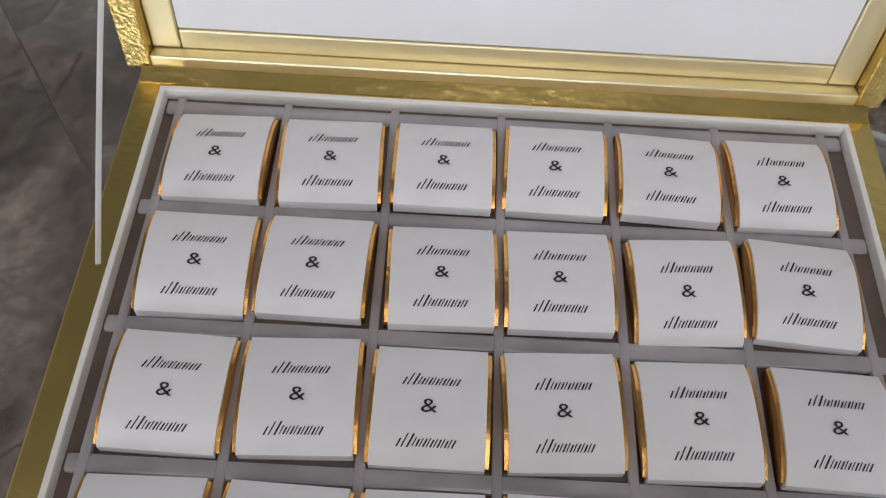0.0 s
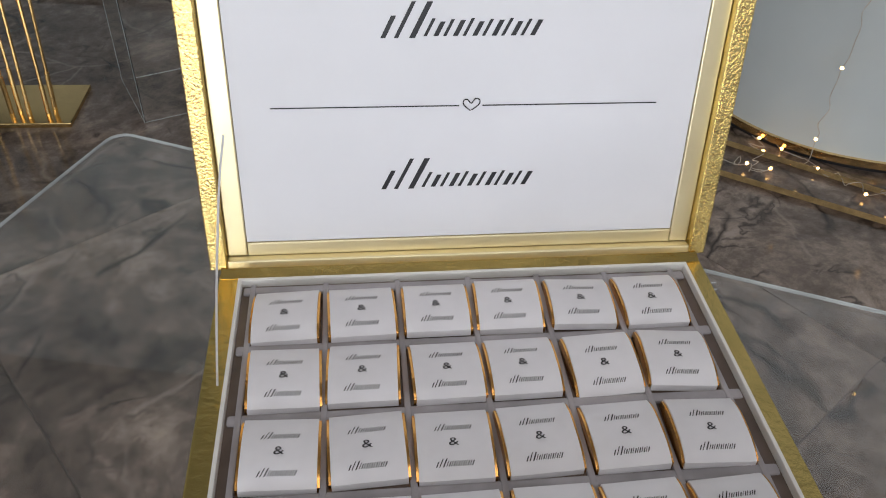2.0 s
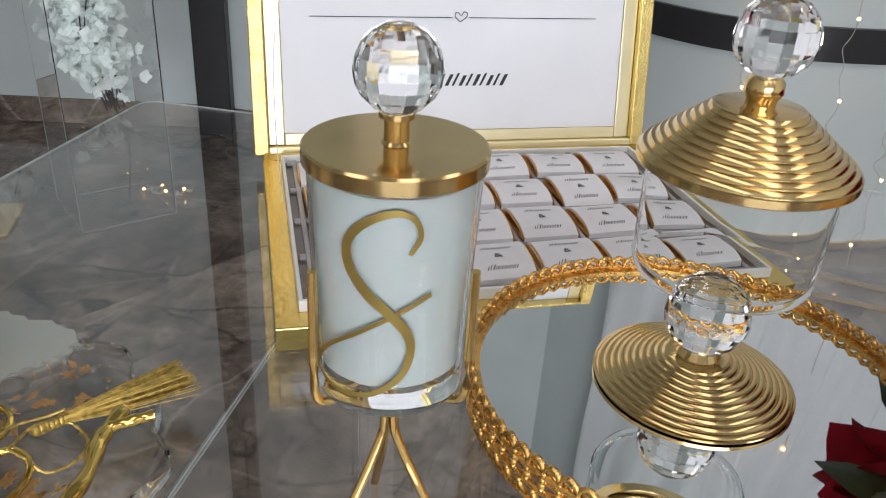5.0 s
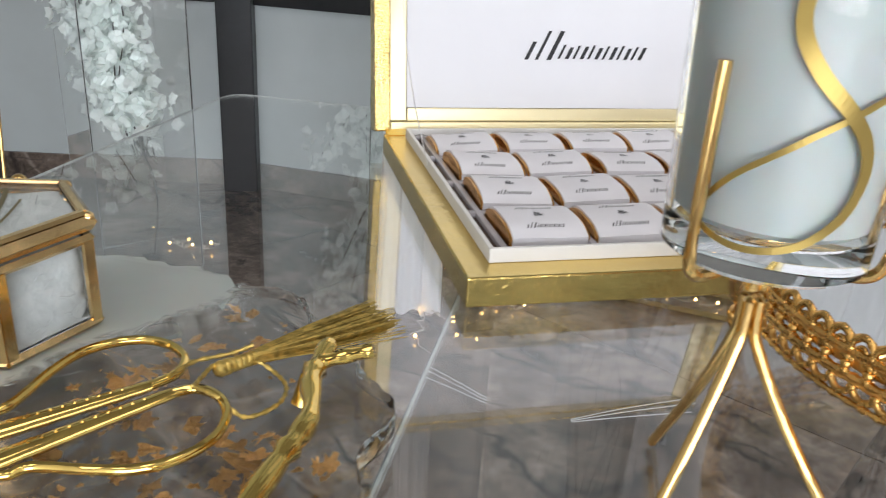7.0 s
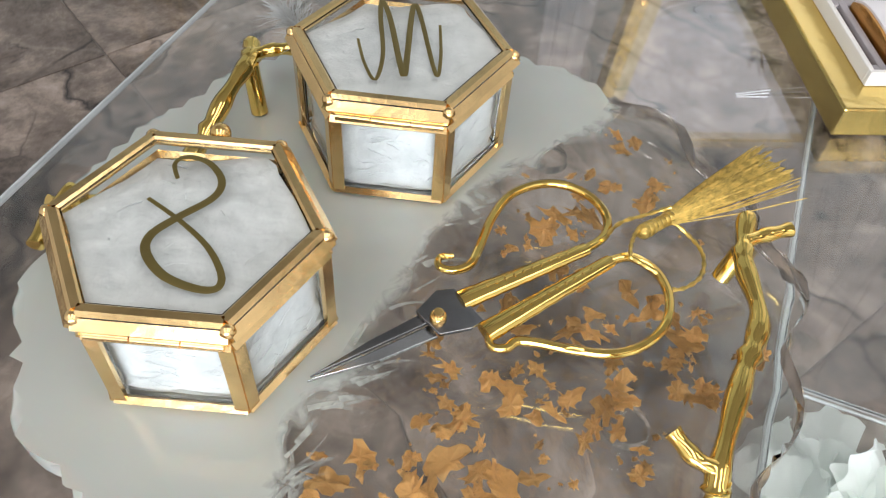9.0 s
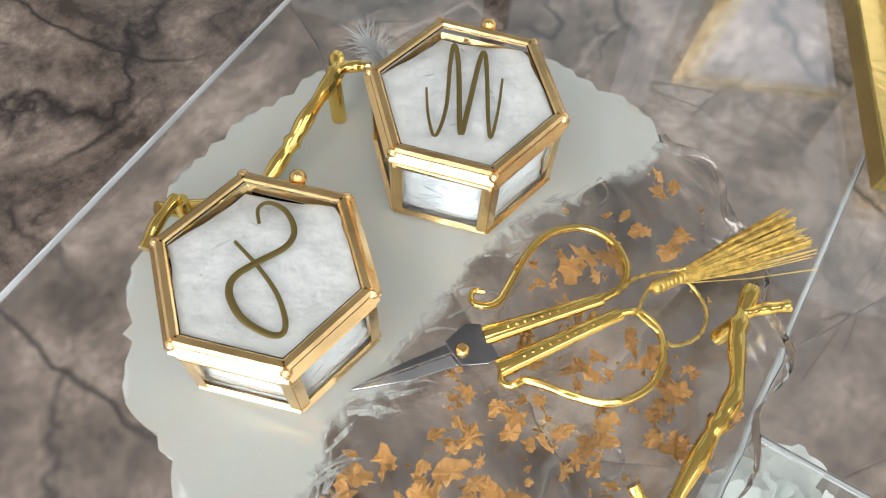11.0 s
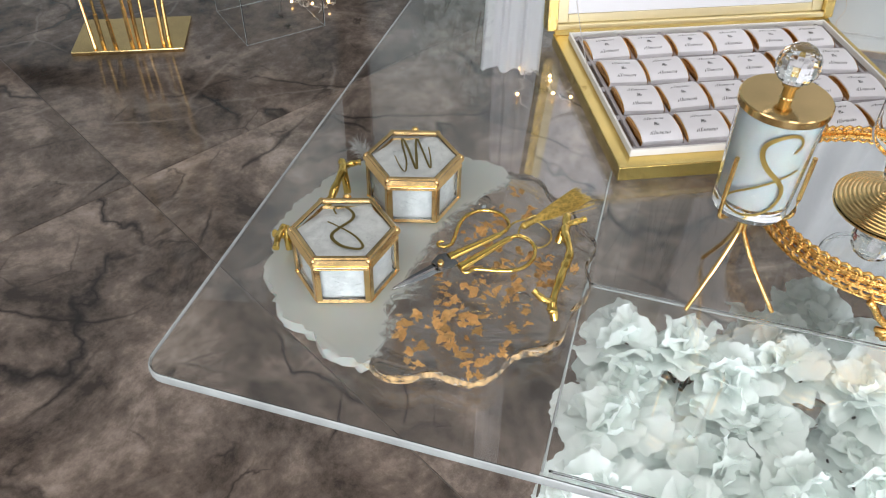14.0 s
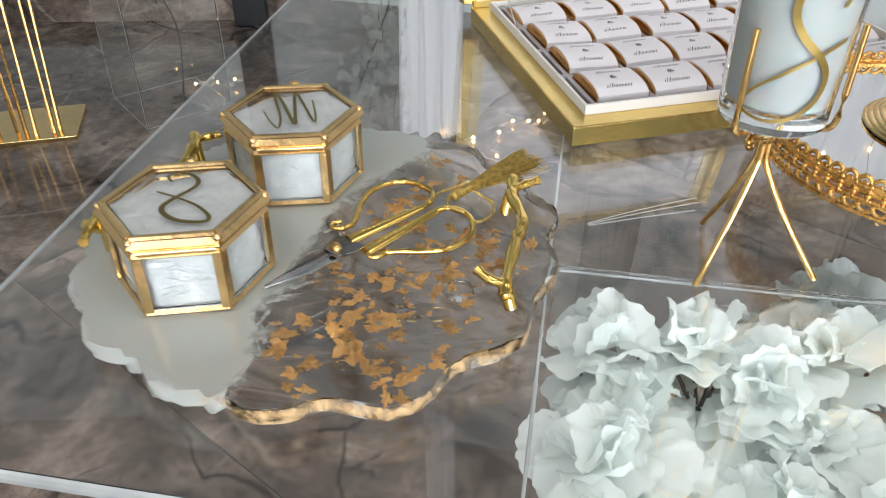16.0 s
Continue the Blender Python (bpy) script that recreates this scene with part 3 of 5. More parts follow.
def chocolate(name, m):
    t = thing(name, m, "square chocolate in gold foil with white printed paper band", "chocolate", "chocolates in the gift box")
    bm = bmesh.new()
    arch(bm, 0.0172, 0.0168, 0, 0.0066, 3.0)
    bmesh.ops.bevel(bm, geom=[e for e in bm.edges if e.is_manifold and e.calc_face_angle(0) > 1.2], offset=0.0012, segments=2, affect='EDGES')
    part("foil_body", bm, M_FOILCHOC, t, "amber gold foil", smooth=True)
    bm = bmesh.new()
    arch(bm, 0.0160, 0.0174, 0.0001, 0.0072, 3.0, grow=0.0002)
    part("paper_band", bm, M_WRAP, t, "white paper band", smooth=True)
    pl = lambda x, y: (x, y, ztop(y, 0.0174, 0.0001, 0.0074, 3.0) + 0.00016)
    word_bars(t, -0.0085, 0.0085, 0.0052, 0.0024, 0.0034, pl)
    word_bars(t, -0.0090, 0.0080, -0.0122, 0.0024, 0.0034, pl)
    shared("ampersand", amp_mesh, t, pose(-0.0002, -0.0028, 0.00785) @ Matrix.Diagonal((1.45, 1.1, 1, 1)))
    return t


TILT = {(0, 3): (0, -3, -1.0), (4, 2): (9, 0, 3), (4, 3): (-2, 1, -2), (2, 3): (-2, 0, 0), (5, 2): (2, 2, -3), (0, 2): (2, 3, 1.5), (3, 3): (2, -2, -2), (3, 1): (3, 1, 3), (1, 0): (1, -2, -2)}
first = None
for j in range(4):
    for i in range(6):
        rx, ry, rz = TILT.get((i, j), (rnd.uniform(-2, 2.5), rnd.uniform(-2.5, 2.5), rnd.uniform(-2, 2)))
        m = pose(-0.0945 + PX * i + rnd.uniform(-.0008, .0008), 0.0475 + PY * j + rnd.uniform(-.0008, .0008), 0.0139 + (0.0003 if (i, j) != (0, 3) else -0.0005) + abs(ry) * 0.0001, rx, ry, rz)
        if first is None:
            first = chocolate("chocolate", m)
        else:
            copy_thing(first, m)

# ---- resin tray with branch handles ----
RC = Vector((-0.281, -0.060, 0))
RZ0, RZ1 = 0.0040, 0.0122
rnd = random.Random(11)


def resin_r(a):
    return 0.1026 + 0.0012 * math.cos(a) + 0.0037 * (2 * (0.5 + 0.5 * math.sin(17 * a + 3.6 * math.sin(a - 1.83) + 0.5 * math.sin(3 * a))) ** 0.7 - 1) + 0.0012 * math.sin(4 * a + 1.0) + 0.0013 * math.sin(9 * a + 2) + 0.0003 * math.sin(41 * a)


def resin_pt(a, k=1.0):
    return (RC.x + k * resin_r(a) * math.cos(a), RC.y + k * resin_r(a) * math.sin(a))


SPLIT = [(p.x, p.y) for p in smoothed([(-0.210, 0.0140, 0), (-0.227, -0.006, 0), (-0.254, -0.022, 0), (-0.275, -0.045, 0), (-0.297, -0.085, 0), (-0.311, -0.105, 0), (-0.3165, -0.123, 0), (-0.3165, -0.136, 0), (-0.3265, -0.1500, 0)], 6)]
SPLIT = [(x + 0.0009 * math.sin(i * 0.8), y + 0.0009 * math.sin(i * 1.1)) for i, (x, y) in enumerate(SPLIT)]
for i, (x, y) in enumerate(SPLIT):
    k = min(1, (resin_r(math.atan2(y - RC.y, x - RC.x)) - 0.0030) / math.hypot(x - RC.x, y - RC.y))
    SPLIT[i] = (RC.x + (x - RC.x) * k, RC.y + (y - RC.y) * k)
a1 = math.atan2(0.0205 - RC.y, -0.209 - RC.x)
a2 = math.atan2(-0.155 - RC.y, -0.329 - RC.x) + 2 * math.pi
white = [resin_pt(a1 + (a2 - a1) * i / 110) for i in range(111)] + SPLIT[::-1]
clear = [resin_pt(a2 + (a1 + 2 * math.pi - a2) * i / 100) for i in range(101)] + SPLIT
resin = thing("resin_serving_tray", ID, "scalloped resin tray, half milky white, half clear with gold leaf", "tray")


def split_normal(i):
    (x0, y0), (x1, y1) = SPLIT[max(i - 1, 0)], SPLIT[min(i + 1, len(SPLIT) - 1)]
    return Vector((-(y1 - y0), x1 - x0, 0)).normalized()


def undercut(bm, amount):
    """Slants the joint between the halves, so that the white runs out over the clear."""
    for v in bm.verts:
        if v.co.z < RZ0 + 0.0001:
            for i in range(1, len(SPLIT) - 1):
                if abs(v.co.x - SPLIT[i][0]) < 1e-6 and abs(v.co.y - SPLIT[i][1]) < 1e-6:
                    v.co -= split_normal(i) * amount
                    break
    return bm


part("white_half", undercut(prism(white, RZ0, RZ1, 0.0036, 111), 0.0102), M_RESINW, resin, "milky white resin half", smooth=True)
part("clear_half", undercut(prism(clear, RZ0, RZ1, 0.0018, 101), 0.0100), M_RESIN, resin, "clear resin half", smooth=True, shadow=False)
for fx, fy in ((-0.055, 0.035), (0.045, 0.05), (-0.04, -0.06), (0.052, -0.045)):
    part("foot_pad", lathe([(0, 0.0003), (0.0055, 0.0003), (0.0062, 0.0010), (0.0055, RZ0 - 0.0002), (0, RZ0 - 0.0002)], 20), M_RESINW if fx < 0 else M_RESIN, resin, m=Matrix.Translation((RC.x + fx, RC.y + fy, 0)), smooth=True, shadow=False)
# gilded edge along the clear side
bm = bmesh.new()
fade = bm.verts.layers.float.new("fade")
pre = None
for i in range(97):
    f = -0.035 + 0.785 * i / 96
    a = a2 + (a1 + 2 * math.pi - a2) * f
    cur = []
    for z, k in ((0.0046, 0.40), (0.0064, 0.54), (0.0088, 0.56), (0.0112, 0.46)):
        v = bm.verts.new((*resin_pt(a, 1.0025), z))
        v[fade] = k * min(1, 0.45 + i / 16) * (1 - i / 96) ** 0.35
        cur.append(v)
    if pre:
        for k in range(3):
            bm.faces.new((pre[k], cur[k], cur[k + 1], pre[k + 1]))
    pre = cur
part("gilded_edge", bm, M_GILT, resin, "uneven peach-gold gilded edge", shadow=False)
# white pigment thinning out into the clear resin
bm = bmesh.new()
fade = bm.verts.layers.float.new("fade")
rows = []
for i, (x, y) in enumerate(SPLIT):
    x0, y0 = SPLIT[max(i - 1, 0)]
    x1, y1 = SPLIT[min(i + 1, len(SPLIT) - 1)]
    d = Vector((x1 - x0, y1 - y0, 0)).normalized()
    nrm = Vector((-d.y, d.x, 0))
    w = 0.010 + 0.004 * math.sin(i * 0.55) + 0.003 * math.sin(i * 1.3)
    row = []
    for k in range(6):
        v = bm.verts.new(Vector((x, y, RZ1 + 0.0002)) + nrm * (w * k / 5 - 0.0020))
        v[fade] = 0.8 * (1 - k / 5) * min(1, i / 3, (len(SPLIT) - 1 - i) / 3)
        row.append(v)
    rows.append(row)
for A, B in zip(rows, rows[1:]):
    for k in range(5):
        bm.faces.new((A[k], A[k + 1], B[k + 1], B[k]))
part("pigment_veil", bm, M_VEIL, resin, "thinning white pigment", shadow=False)
# wisps of pigment drifting off the white half
bm = bmesh.new()
fade = bm.verts.layers.float.new("fade")
rw = random.Random(19)
for k in range(46):
    i = rw.randrange(12, len(SPLIT) - 6)
    d = Vector((SPLIT[i + 1][0] - SPLIT[i - 1][0], SPLIT[i + 1][1] - SPLIT[i - 1][1], 0)).normalized()
    nrm = split_normal(i)
    p0 = Vector((*SPLIT[i], RZ1 + 0.00025 + 0.00001 * (k % 5))) + nrm * rw.uniform(0.001, 0.008)
    ln, turn, w = rw.uniform(0.008, 0.022), rw.uniform(-0.2, 0.9), rw.uniform(0.0003, 0.0011)
    pre = None
    for j in range(9):
        t = j / 8
        c = p0 + (nrm * math.sin(turn * t + 0.5) - d * math.cos(turn * t + 0.5)) * ln * t
        if math.hypot(c.x - RC.x, c.y - RC.y) > 0.092:
            break
        side = (nrm * math.cos(turn * t + 0.5) + d * math.sin(turn * t + 0.5)) * w * (1.1 - t)
        cur = [bm.verts.new(c - side), bm.verts.new(c + side)]
        for v in cur:
            v[fade] = 0.62 * (1 - t) ** 0.7
        if pre:
            bm.faces.new((pre[0], pre[1], cur[1], cur[0]))
        pre = cur
tagged(part("pigment_wisp", bm, M_VEIL, resin, "feathery white pigment wisps", shadow=False), kind="stuff")
# gold leaf flakes
flake_meshes = []
for k in range(12):
    bm = bmesh.new()
    n = rnd.randrange(15, 22)
    rs = [rnd.uniform(0.42, 1.2) for _ in range(n)]
    c = bm.verts.new((0, 0, rnd.uniform(-0.3, 0.3)))
    sq = [rnd.uniform(0.7, 1.0) for _ in range(n)]
    inner = [bm.verts.new((0.55 * rs[i] * math.cos(2 * math.pi * i / n), 0.55 * rs[i] * sq[i] * math.sin(2 * math.pi * i / n), rnd.uniform(-0.5, 0.5))) for i in range(n)]
    ring = [bm.verts.new((rs[i] * math.cos(2 * math.pi * i / n), rs[i] * sq[i] * math.sin(2 * math.pi * i / n), rnd.uniform(-0.5, 0.5))) for i in range(n)]
    for i in range(n):
        bm.faces.new((c, inner[i], inner[(i + 1) % n]))
        bm.faces.new((inner[i], ring[i], ring[(i + 1) % n], inner[(i + 1) % n]))
    me = bpy.data.meshes.new("gold_flake")
    bm.to_mesh(me)
    bm.free()
    me.materials.append(M_LEAF)
    flake_meshes.append(me)
CLUSTERS = [(-211, -10, 1), (-228, -26, 2), (-207, -31, 2), (-251, -47, 2), (-237, -44, 3), (-256, -78, 2), (-238, -76, 4), (-220, -75, 3), (-238, -63, 3), (-276, -91, 3), (-277, -105, 4), (-258, -96, 3), (-249, -103, 2), (-241, -108, 2), (-231, -95, 2), (-218, -93, 2), (-208, -97, 2), (-229, -118, 3), (-299, -119, 3), (-283, -123, 5), (-270, -119, 3), (-260, -121, 3), (-275, -138, 5), (-294, -139, 2), (-299, -151, 2), (-307, -129, 1), (-269, -154, 3), (-254, -149, 3), (-247, -135, 1), (-206, -79, 2), (-188, -84, 1)]


def side_of_split(x, y):
    j = min(range(len(SPLIT)), key=lambda k: (SPLIT[k][0] - x) ** 2 + (SPLIT[k][1] - y) ** 2)
    j = min(max(j, 1), len(SPLIT) - 2)
    dx, dy = SPLIT[j + 1][0] - SPLIT[j - 1][0], SPLIT[j + 1][1] - SPLIT[j - 1][1]
    return dx * (y - SPLIT[j][1]) - dy * (x - SPLIT[j][0])


for cx, cy, n in CLUSTERS:
    for k in range(n + 6):
        near = k < n + 2
        x, y = cx / 1000 + rnd.gauss(0, 0.0042 if near else 0.0085), cy / 1000 + rnd.gauss(0, 0.0042 if near else 0.0085)
        a = math.atan2(y - RC.y, x - RC.x)
        if math.hypot(x - RC.x, y - RC.y) > resin_r(a) - 0.005 or side_of_split(x, y) < 0.00002:
            continue
        s = (rnd.choice((0.0032, 0.0043, 0.0056)) if near else rnd.choice((0.0007, 0.0012, 0.0018))) * rnd.uniform(0.8, 1.15)
        shared("gold_flake", rnd.choice(flake_meshes), resin, pose(x, y, rnd.uniform(0.007, 0.0112), rnd.uniform(-16, 16), rnd.uniform(-16, 16), rnd.uniform(0, 360)) @ Matrix.Diagonal((s, s * rnd.uniform(0.55, 1.0), 0.0014, 1)))


def branch(pts, forks, posts):
    h = new("branch_handle")
    h.parent = resin
    tagged(h, "gold metal twig-shaped handle")
    bm = bmesh.new()
    P = smoothed(pts, 7)
    rr = [0.0026 * (1 + 0.16 * math.sin(i * 0.9) + (0.45 if i % 13 == 6 else 0)) for i in range(len(P))]
    tube(bm, P, rr, 9)
    for f in forks:
        Q = smoothed(f, 8)
        tube(bm, Q, [0.0021 + 0.0002 * math.sin(i * 0.9) for i in range(len(Q))], 10)
    part("twig", bm, M_SCISSOR, h, smooth=True, sharp=70)
    for q in posts:
        bm = bmesh.new()
        tube(bm, q, 0.0027, 10)
        part("post", bm, M_SCISSOR, h, smooth=True)


branch([(-0.1879, -0.0498, 0.0215), (-0.1936, -0.0654, 0.0215), (-0.1956, -0.0851, 0.0225), (-0.2039, -0.1006, 0.0215), (-0.2153, -0.1224, 0.0205), (-0.2174, -0.1297, 0.0165)], [[(-0.1920, -0.0592, 0.0215), (-0.1847, -0.0566, 0.0215), (-0.1770, -0.0545, 0.0215)], [(-0.2164, -0.1245, 0.0205), (-0.2216, -0.1214, 0.0215), (-0.2257, -0.1162, 0.0235)]], [[(-0.1936, -0.0623, 0.0205), (-0.1967, -0.0643, 0.0123)], [(-0.2164, -0.1266, 0.0195), (-0.2153, -0.1302, 0.0123)]])
branch([(-0.3325, 0.0195, 0.027), (-0.332, 0.009, 0.028), (-0.3375, -0.006, 0.026), (-0.344, -0.020, 0.020), (-0.352, -0.0350, 0.0175), (-0.3690, -0.0445, 0.020), (-0.3775, -0.050, 0.026)], [[(-0.3325, 0.011, 0.028), (-0.326, 0.0145, 0.028), (-0.3195, 0.0155, 0.028)], [(-0.3715, -0.046, 0.028), (-0.375, -0.056, 0.028), (-0.3765, -0.065, 0.027)]], [[(-0.3315, 0.007, 0.028), (-0.3300, 0.003, 0.0123)], [(-0.3705, -0.047, 0.028), (-0.3695, -0.050, 0.0123)]])

# ---- hexagonal ring boxes ----
HZ0, HZ1 = 0.0126, 0.0500
HR = 0.0322


def hexpt(r, k, z):
    a = radians(60 * k)
    return Vector((r * math.cos(a), r * math.sin(a), z))


def hex_box(m, strokes, width, label):
    t = thing("hexagonal_ring_box", m, label, "ring box", "pair of ring boxes")
    H = HZ1 - HZ0
    LZ = H - 0.0075
    ap = HR * math.cos(radians(30))
    # body frame: bottom and top rails, uprights
    for k in range(6):
        a, b = hexpt(HR - 0.0008, k, 0), hexpt(HR - 0.0008, k + 1, 0)
        for z in (0.0015, LZ - 0.0016):
            bm = bmesh.new()
            tube(bm, [a + Vector((0, 0, z)), b + Vector((0, 0, z))], 0.00125, 4, flat=1.15)
            part("rail", bm, M_BRASS, t)
        for s, q in ((1, a), (-1, b)):
            bm = bmesh.new()
            d = (b - a).normalized() * s
            p = q + d * 0.0016
            n = Vector((a.x + b.x, a.y + b.y, 0)).normalized()
            vs = [p - d * 0.0018 + n * 0.0007, p + d * 0.0014 + n * 0.0007, p + d * 0.0014 - n * 0.0006, p - d * 0.0018 - n * 0.0006]
            lo = [bm.verts.new(v + Vector((0, 0, 0.002))) for v in vs]
            hi = [bm.verts.new(v + Vector((0, 0, LZ - 0.001))) for v in vs]
            for i in range(4):
                bm.faces.new((lo[i], lo[(i + 1) % 4], hi[(i + 1) % 4], hi[i]))
            bm.faces.new(lo)
            bm.faces.new(hi[::-1])
            part("upright", bm, M_BRASS, t)
        # pane
        mid = (a + b) / 2
        n = mid.normalized()
        d = (b - a).normalized()
        bm = bmesh.new()
        h2 = HR / 2 - 0.0025
        q = [mid - d * h2 - n * 0.0012, mid + d * h2 - n * 0.0012]
        vs = []
        for z in (0.002, LZ - 0.002):
            for p in (q[0], q[1]):
                vs.append(p + Vector((0, 0, z)))
        f = [bm.verts.new(v) for v in (vs[0], vs[1], vs[3], vs[2])]
        g = [bm.verts.new(v - n * 0.0010) for v in (vs[0], vs[1], vs[3], vs[2])]
        bm.faces.new(f)
        bm.faces.new(g[::-1])
        for i in range(4):
            bm.faces.new((f[i], g[i], g[(i + 1) % 4], f[(i + 1) % 4]))
        part("pane", bm, M_GLASS, t, shadow=False)
    part("bottom_plate", prism([(hexpt(HR - 0.003, k, 0).x, hexpt(HR - 0.003, k, 0).y) for k in range(6)], 0.0004, 0.0014), M_MIRROR, t, "mirrored bottom plate")
    # feather filling: uneven downy mass
    bm = bmesh.new()
    bmesh.ops.create_icosphere(bm, subdivisions=4, radius=1)
    for v in bm.verts:
        c = v.co.copy()
        a = math.atan2(c.y, c.x)
        k = math.cos(radians(30)) / math.cos(((a + radians(0)) % radians(60)) - radians(30))
        nn = noise.noise(c * 3.1) * 0.10 + noise.noise(c * 9) * 0.05
        rxy = (abs(c.x) ** 2 + abs(c.y) ** 2) ** 0.5
        f = min(1, 1.6 * rxy) / max(rxy, 1e-4) if rxy > 1e-4 else 0
        v.co.x, v.co.y = c.x * f * (HR - 0.0037) * k * (0.97 + nn * 0.4), c.y * f * (HR - 0.0037) * k * (0.97 + nn * 0.5)
        zz = math.copysign(min(1, 2.2 * abs(c.z)) ** 0.6, c.z)
        hollow = max(0, (-0.45 * c.x + 0.9 * c.y) - 0.35) if c.z > 0 else 0
        v.co.z = H * 0.48 + zz * (H * 0.48 - 0.0020) + nn * 0.004 - 0.010 * hollow
    part("feather_filling", bm, M_FEATHER, t, "white feather down filling", smooth=True)
    bm = bmesh.new()
    r2 = random.Random(3)
    for k in range(45):
        a = r2.uniform(0, 2 * math.pi)
        rr = (HR - 0.0065) * r2.uniform(0.3, 0.98) * 0.9
        p = Vector((rr * math.cos(a), rr * math.sin(a), H * r2.uniform(0.75, 0.91)))
        dd = Vector((r2.uniform(-1, 1), r2.uniform(-1, 1), r2.uniform(-0.2, 0.35))) * 0.006
        tube(bm, [p, p + dd * 0.5 + Vector((0, 0, 0.0006)), p + dd], [0.00022, 0.00016, 0.00003], 3)
    for k in range(170):
        e = r2.randrange(6)
        a, b = hexpt(HR - 0.0035, e, 0), hexpt(HR - 0.0035, e + 1, 0)
        d = (b - a).normalized()
        p = a.lerp(b, r2.uniform(0.12, 0.88)) + Vector((0, 0, r2.uniform(0.004, LZ - 0.004)))
        q = d * r2.choice((-1, 1)) * r2.uniform(0.002, 0.006) + Vector((0, 0, r2.uniform(-0.003, 0.003)))
        bow = Vector((0, 0, r2.uniform(-0.0015, 0.0015)))
        tube(bm, [p, p + q * 0.5 + bow, p + q], [0.00015, 0.00012, 0.00004], 3)
    part("downy_fringe", bm, M_FEATHER, t)
    # lid
    ld = new("lid")
    ld.parent = t
    for k in range(6):
        a, b = hexpt(HR, k, LZ + 0.0032), hexpt(HR, k + 1, LZ + 0.0032)
        bm = bmesh.new()
        tube(bm, [a, b], 0.0017, 4, flat=1.35)
        part("lid_rail", bm, M_BRASS, ld)
        ai, bi = hexpt(HR - 0.0022, k, H - 0.0016), hexpt(HR - 0.0022, k + 1, H - 0.0016)
        bm = bmesh.new()
        tube(bm, [ai, bi], 0.0018, 6, flat=0.6)
        part("lid_bezel", bm, M_BRASS, ld, smooth=True)
        bm = bmesh.new()
        bmesh.ops.create_uvsphere(bm, u_segments=8, v_segments=6, radius=0.0019, matrix=Matrix.Translation(hexpt(HR - 0.0008, k, H - 0.0028)))
        part("solder_joint", bm, M_BRASS, ld, smooth=True)
    part("lid_pane", prism([(hexpt(HR - 0.0028, k, 0).x, hexpt(HR - 0.0028, k, 0).y) for k in range(6)], H - 0.0022, H - 0.0012), M_GLASS, ld, shadow=False)
    # knob opposite the hinge
    kn = (hexpt(HR, 1, 0) + hexpt(HR, 2, 0)) / 2
    bm = bmesh.new()
    bmesh.ops.create_uvsphere(bm, u_segments=16, v_segments=10, radius=0.0027, matrix=Matrix.Translation(kn * 1.09 + Vector((0, 0, H - 0.003))))
    part("knob", bm, M_GOLD, ld, "small round brass knob", smooth=True)
    # hinge
    hg = [hexpt(HR + 0.0008, 4, LZ + 0.001), hexpt(HR + 0.0008, 5, LZ + 0.001)]
    for f0, f1 in ((0.08, 0.36), (0.37, 0.68), (0.69, 0.95)):
        bm = bmesh.new()
        tube(bm, [hg[0].lerp(hg[1], f0), hg[0].lerp(hg[1], f1)], 0.0013, 10)
        part("hinge_knuckle", bm, M_BRASS, t, smooth=True)
    # letter on the lid
    bm = bmesh.new()
    inv = m.inverted()
    for st, ws in strokes:
        P = [inv @ Vector((x, y, HZ1 - 0.0006)) for x, y in st]
        P = smoothed([(p.x, p.y, H - 0.0009) for p in P], 6)
        n = len(P)
        tube(bm, P, [width * (0.45 + 0.75 * math.sin(math.pi * (0.12 + 0.76 * i / n)) ** 2 * ws) for i in range(n)], 6, flat=0.18)
    part("letter", bm, M_LETTER, ld, "dark gold script initial", smooth=True)
    return t


S_ST = [([(-0.3378, -0.0632), (-0.3392, -0.0584), (-0.3367, -0.0560), (-0.3314, -0.0580), (-0.3277, -0.0637), (-0.3289, -0.0693), (-0.3362, -0.0756), (-0.3408, -0.0805), (-0.3408, -0.0856), (-0.3362, -0.0916), (-0.3294, -0.0950), (-0.3249, -0.0952), (-0.3242, -0.0916), (-0.3281, -0.0839), (-0.3352, -0.0763), (-0.3433, -0.0695)], 1.0)]
M_ST = [([(-0.2975, -0.0080), (-0.2955, -0.0190), (-0.2925, -0.0260), (-0.2905, -0.0150), (-0.2912, 0.0020), (-0.2908, 0.0108), (-0.2885, 0.0020), (-0.2860, -0.0180), (-0.2848, -0.0240), (-0.2838, -0.0150), (-0.2822, 0.0040), (-0.2810, 0.0090), (-0.2795, 0.0020), (-0.2770, -0.0190), (-0.2757, -0.0240), (-0.2745, -0.0140), (-0.2742, -0.0010)], 1.0)]
hex_box(pose(-0.3341, -0.0756, HZ0, 0, 0, -6.5), S_ST, 0.0009, "brass-edged hexagonal glass ring box filled with feathers, script S")
hex_box(pose(-0.2850, -0.0078, HZ0, 0, 0, -8.5), M_ST, 0.00072, "brass-edged hexagonal glass ring box filled with feathers, script M")
# loose feather sticking out behind
feather = thing("white_feather", pose(-0.309, 0.012, 0.028), "fluffy white feather behind the ring box", "feather")
bm = bmesh.new()
r2 = random.Random(8)
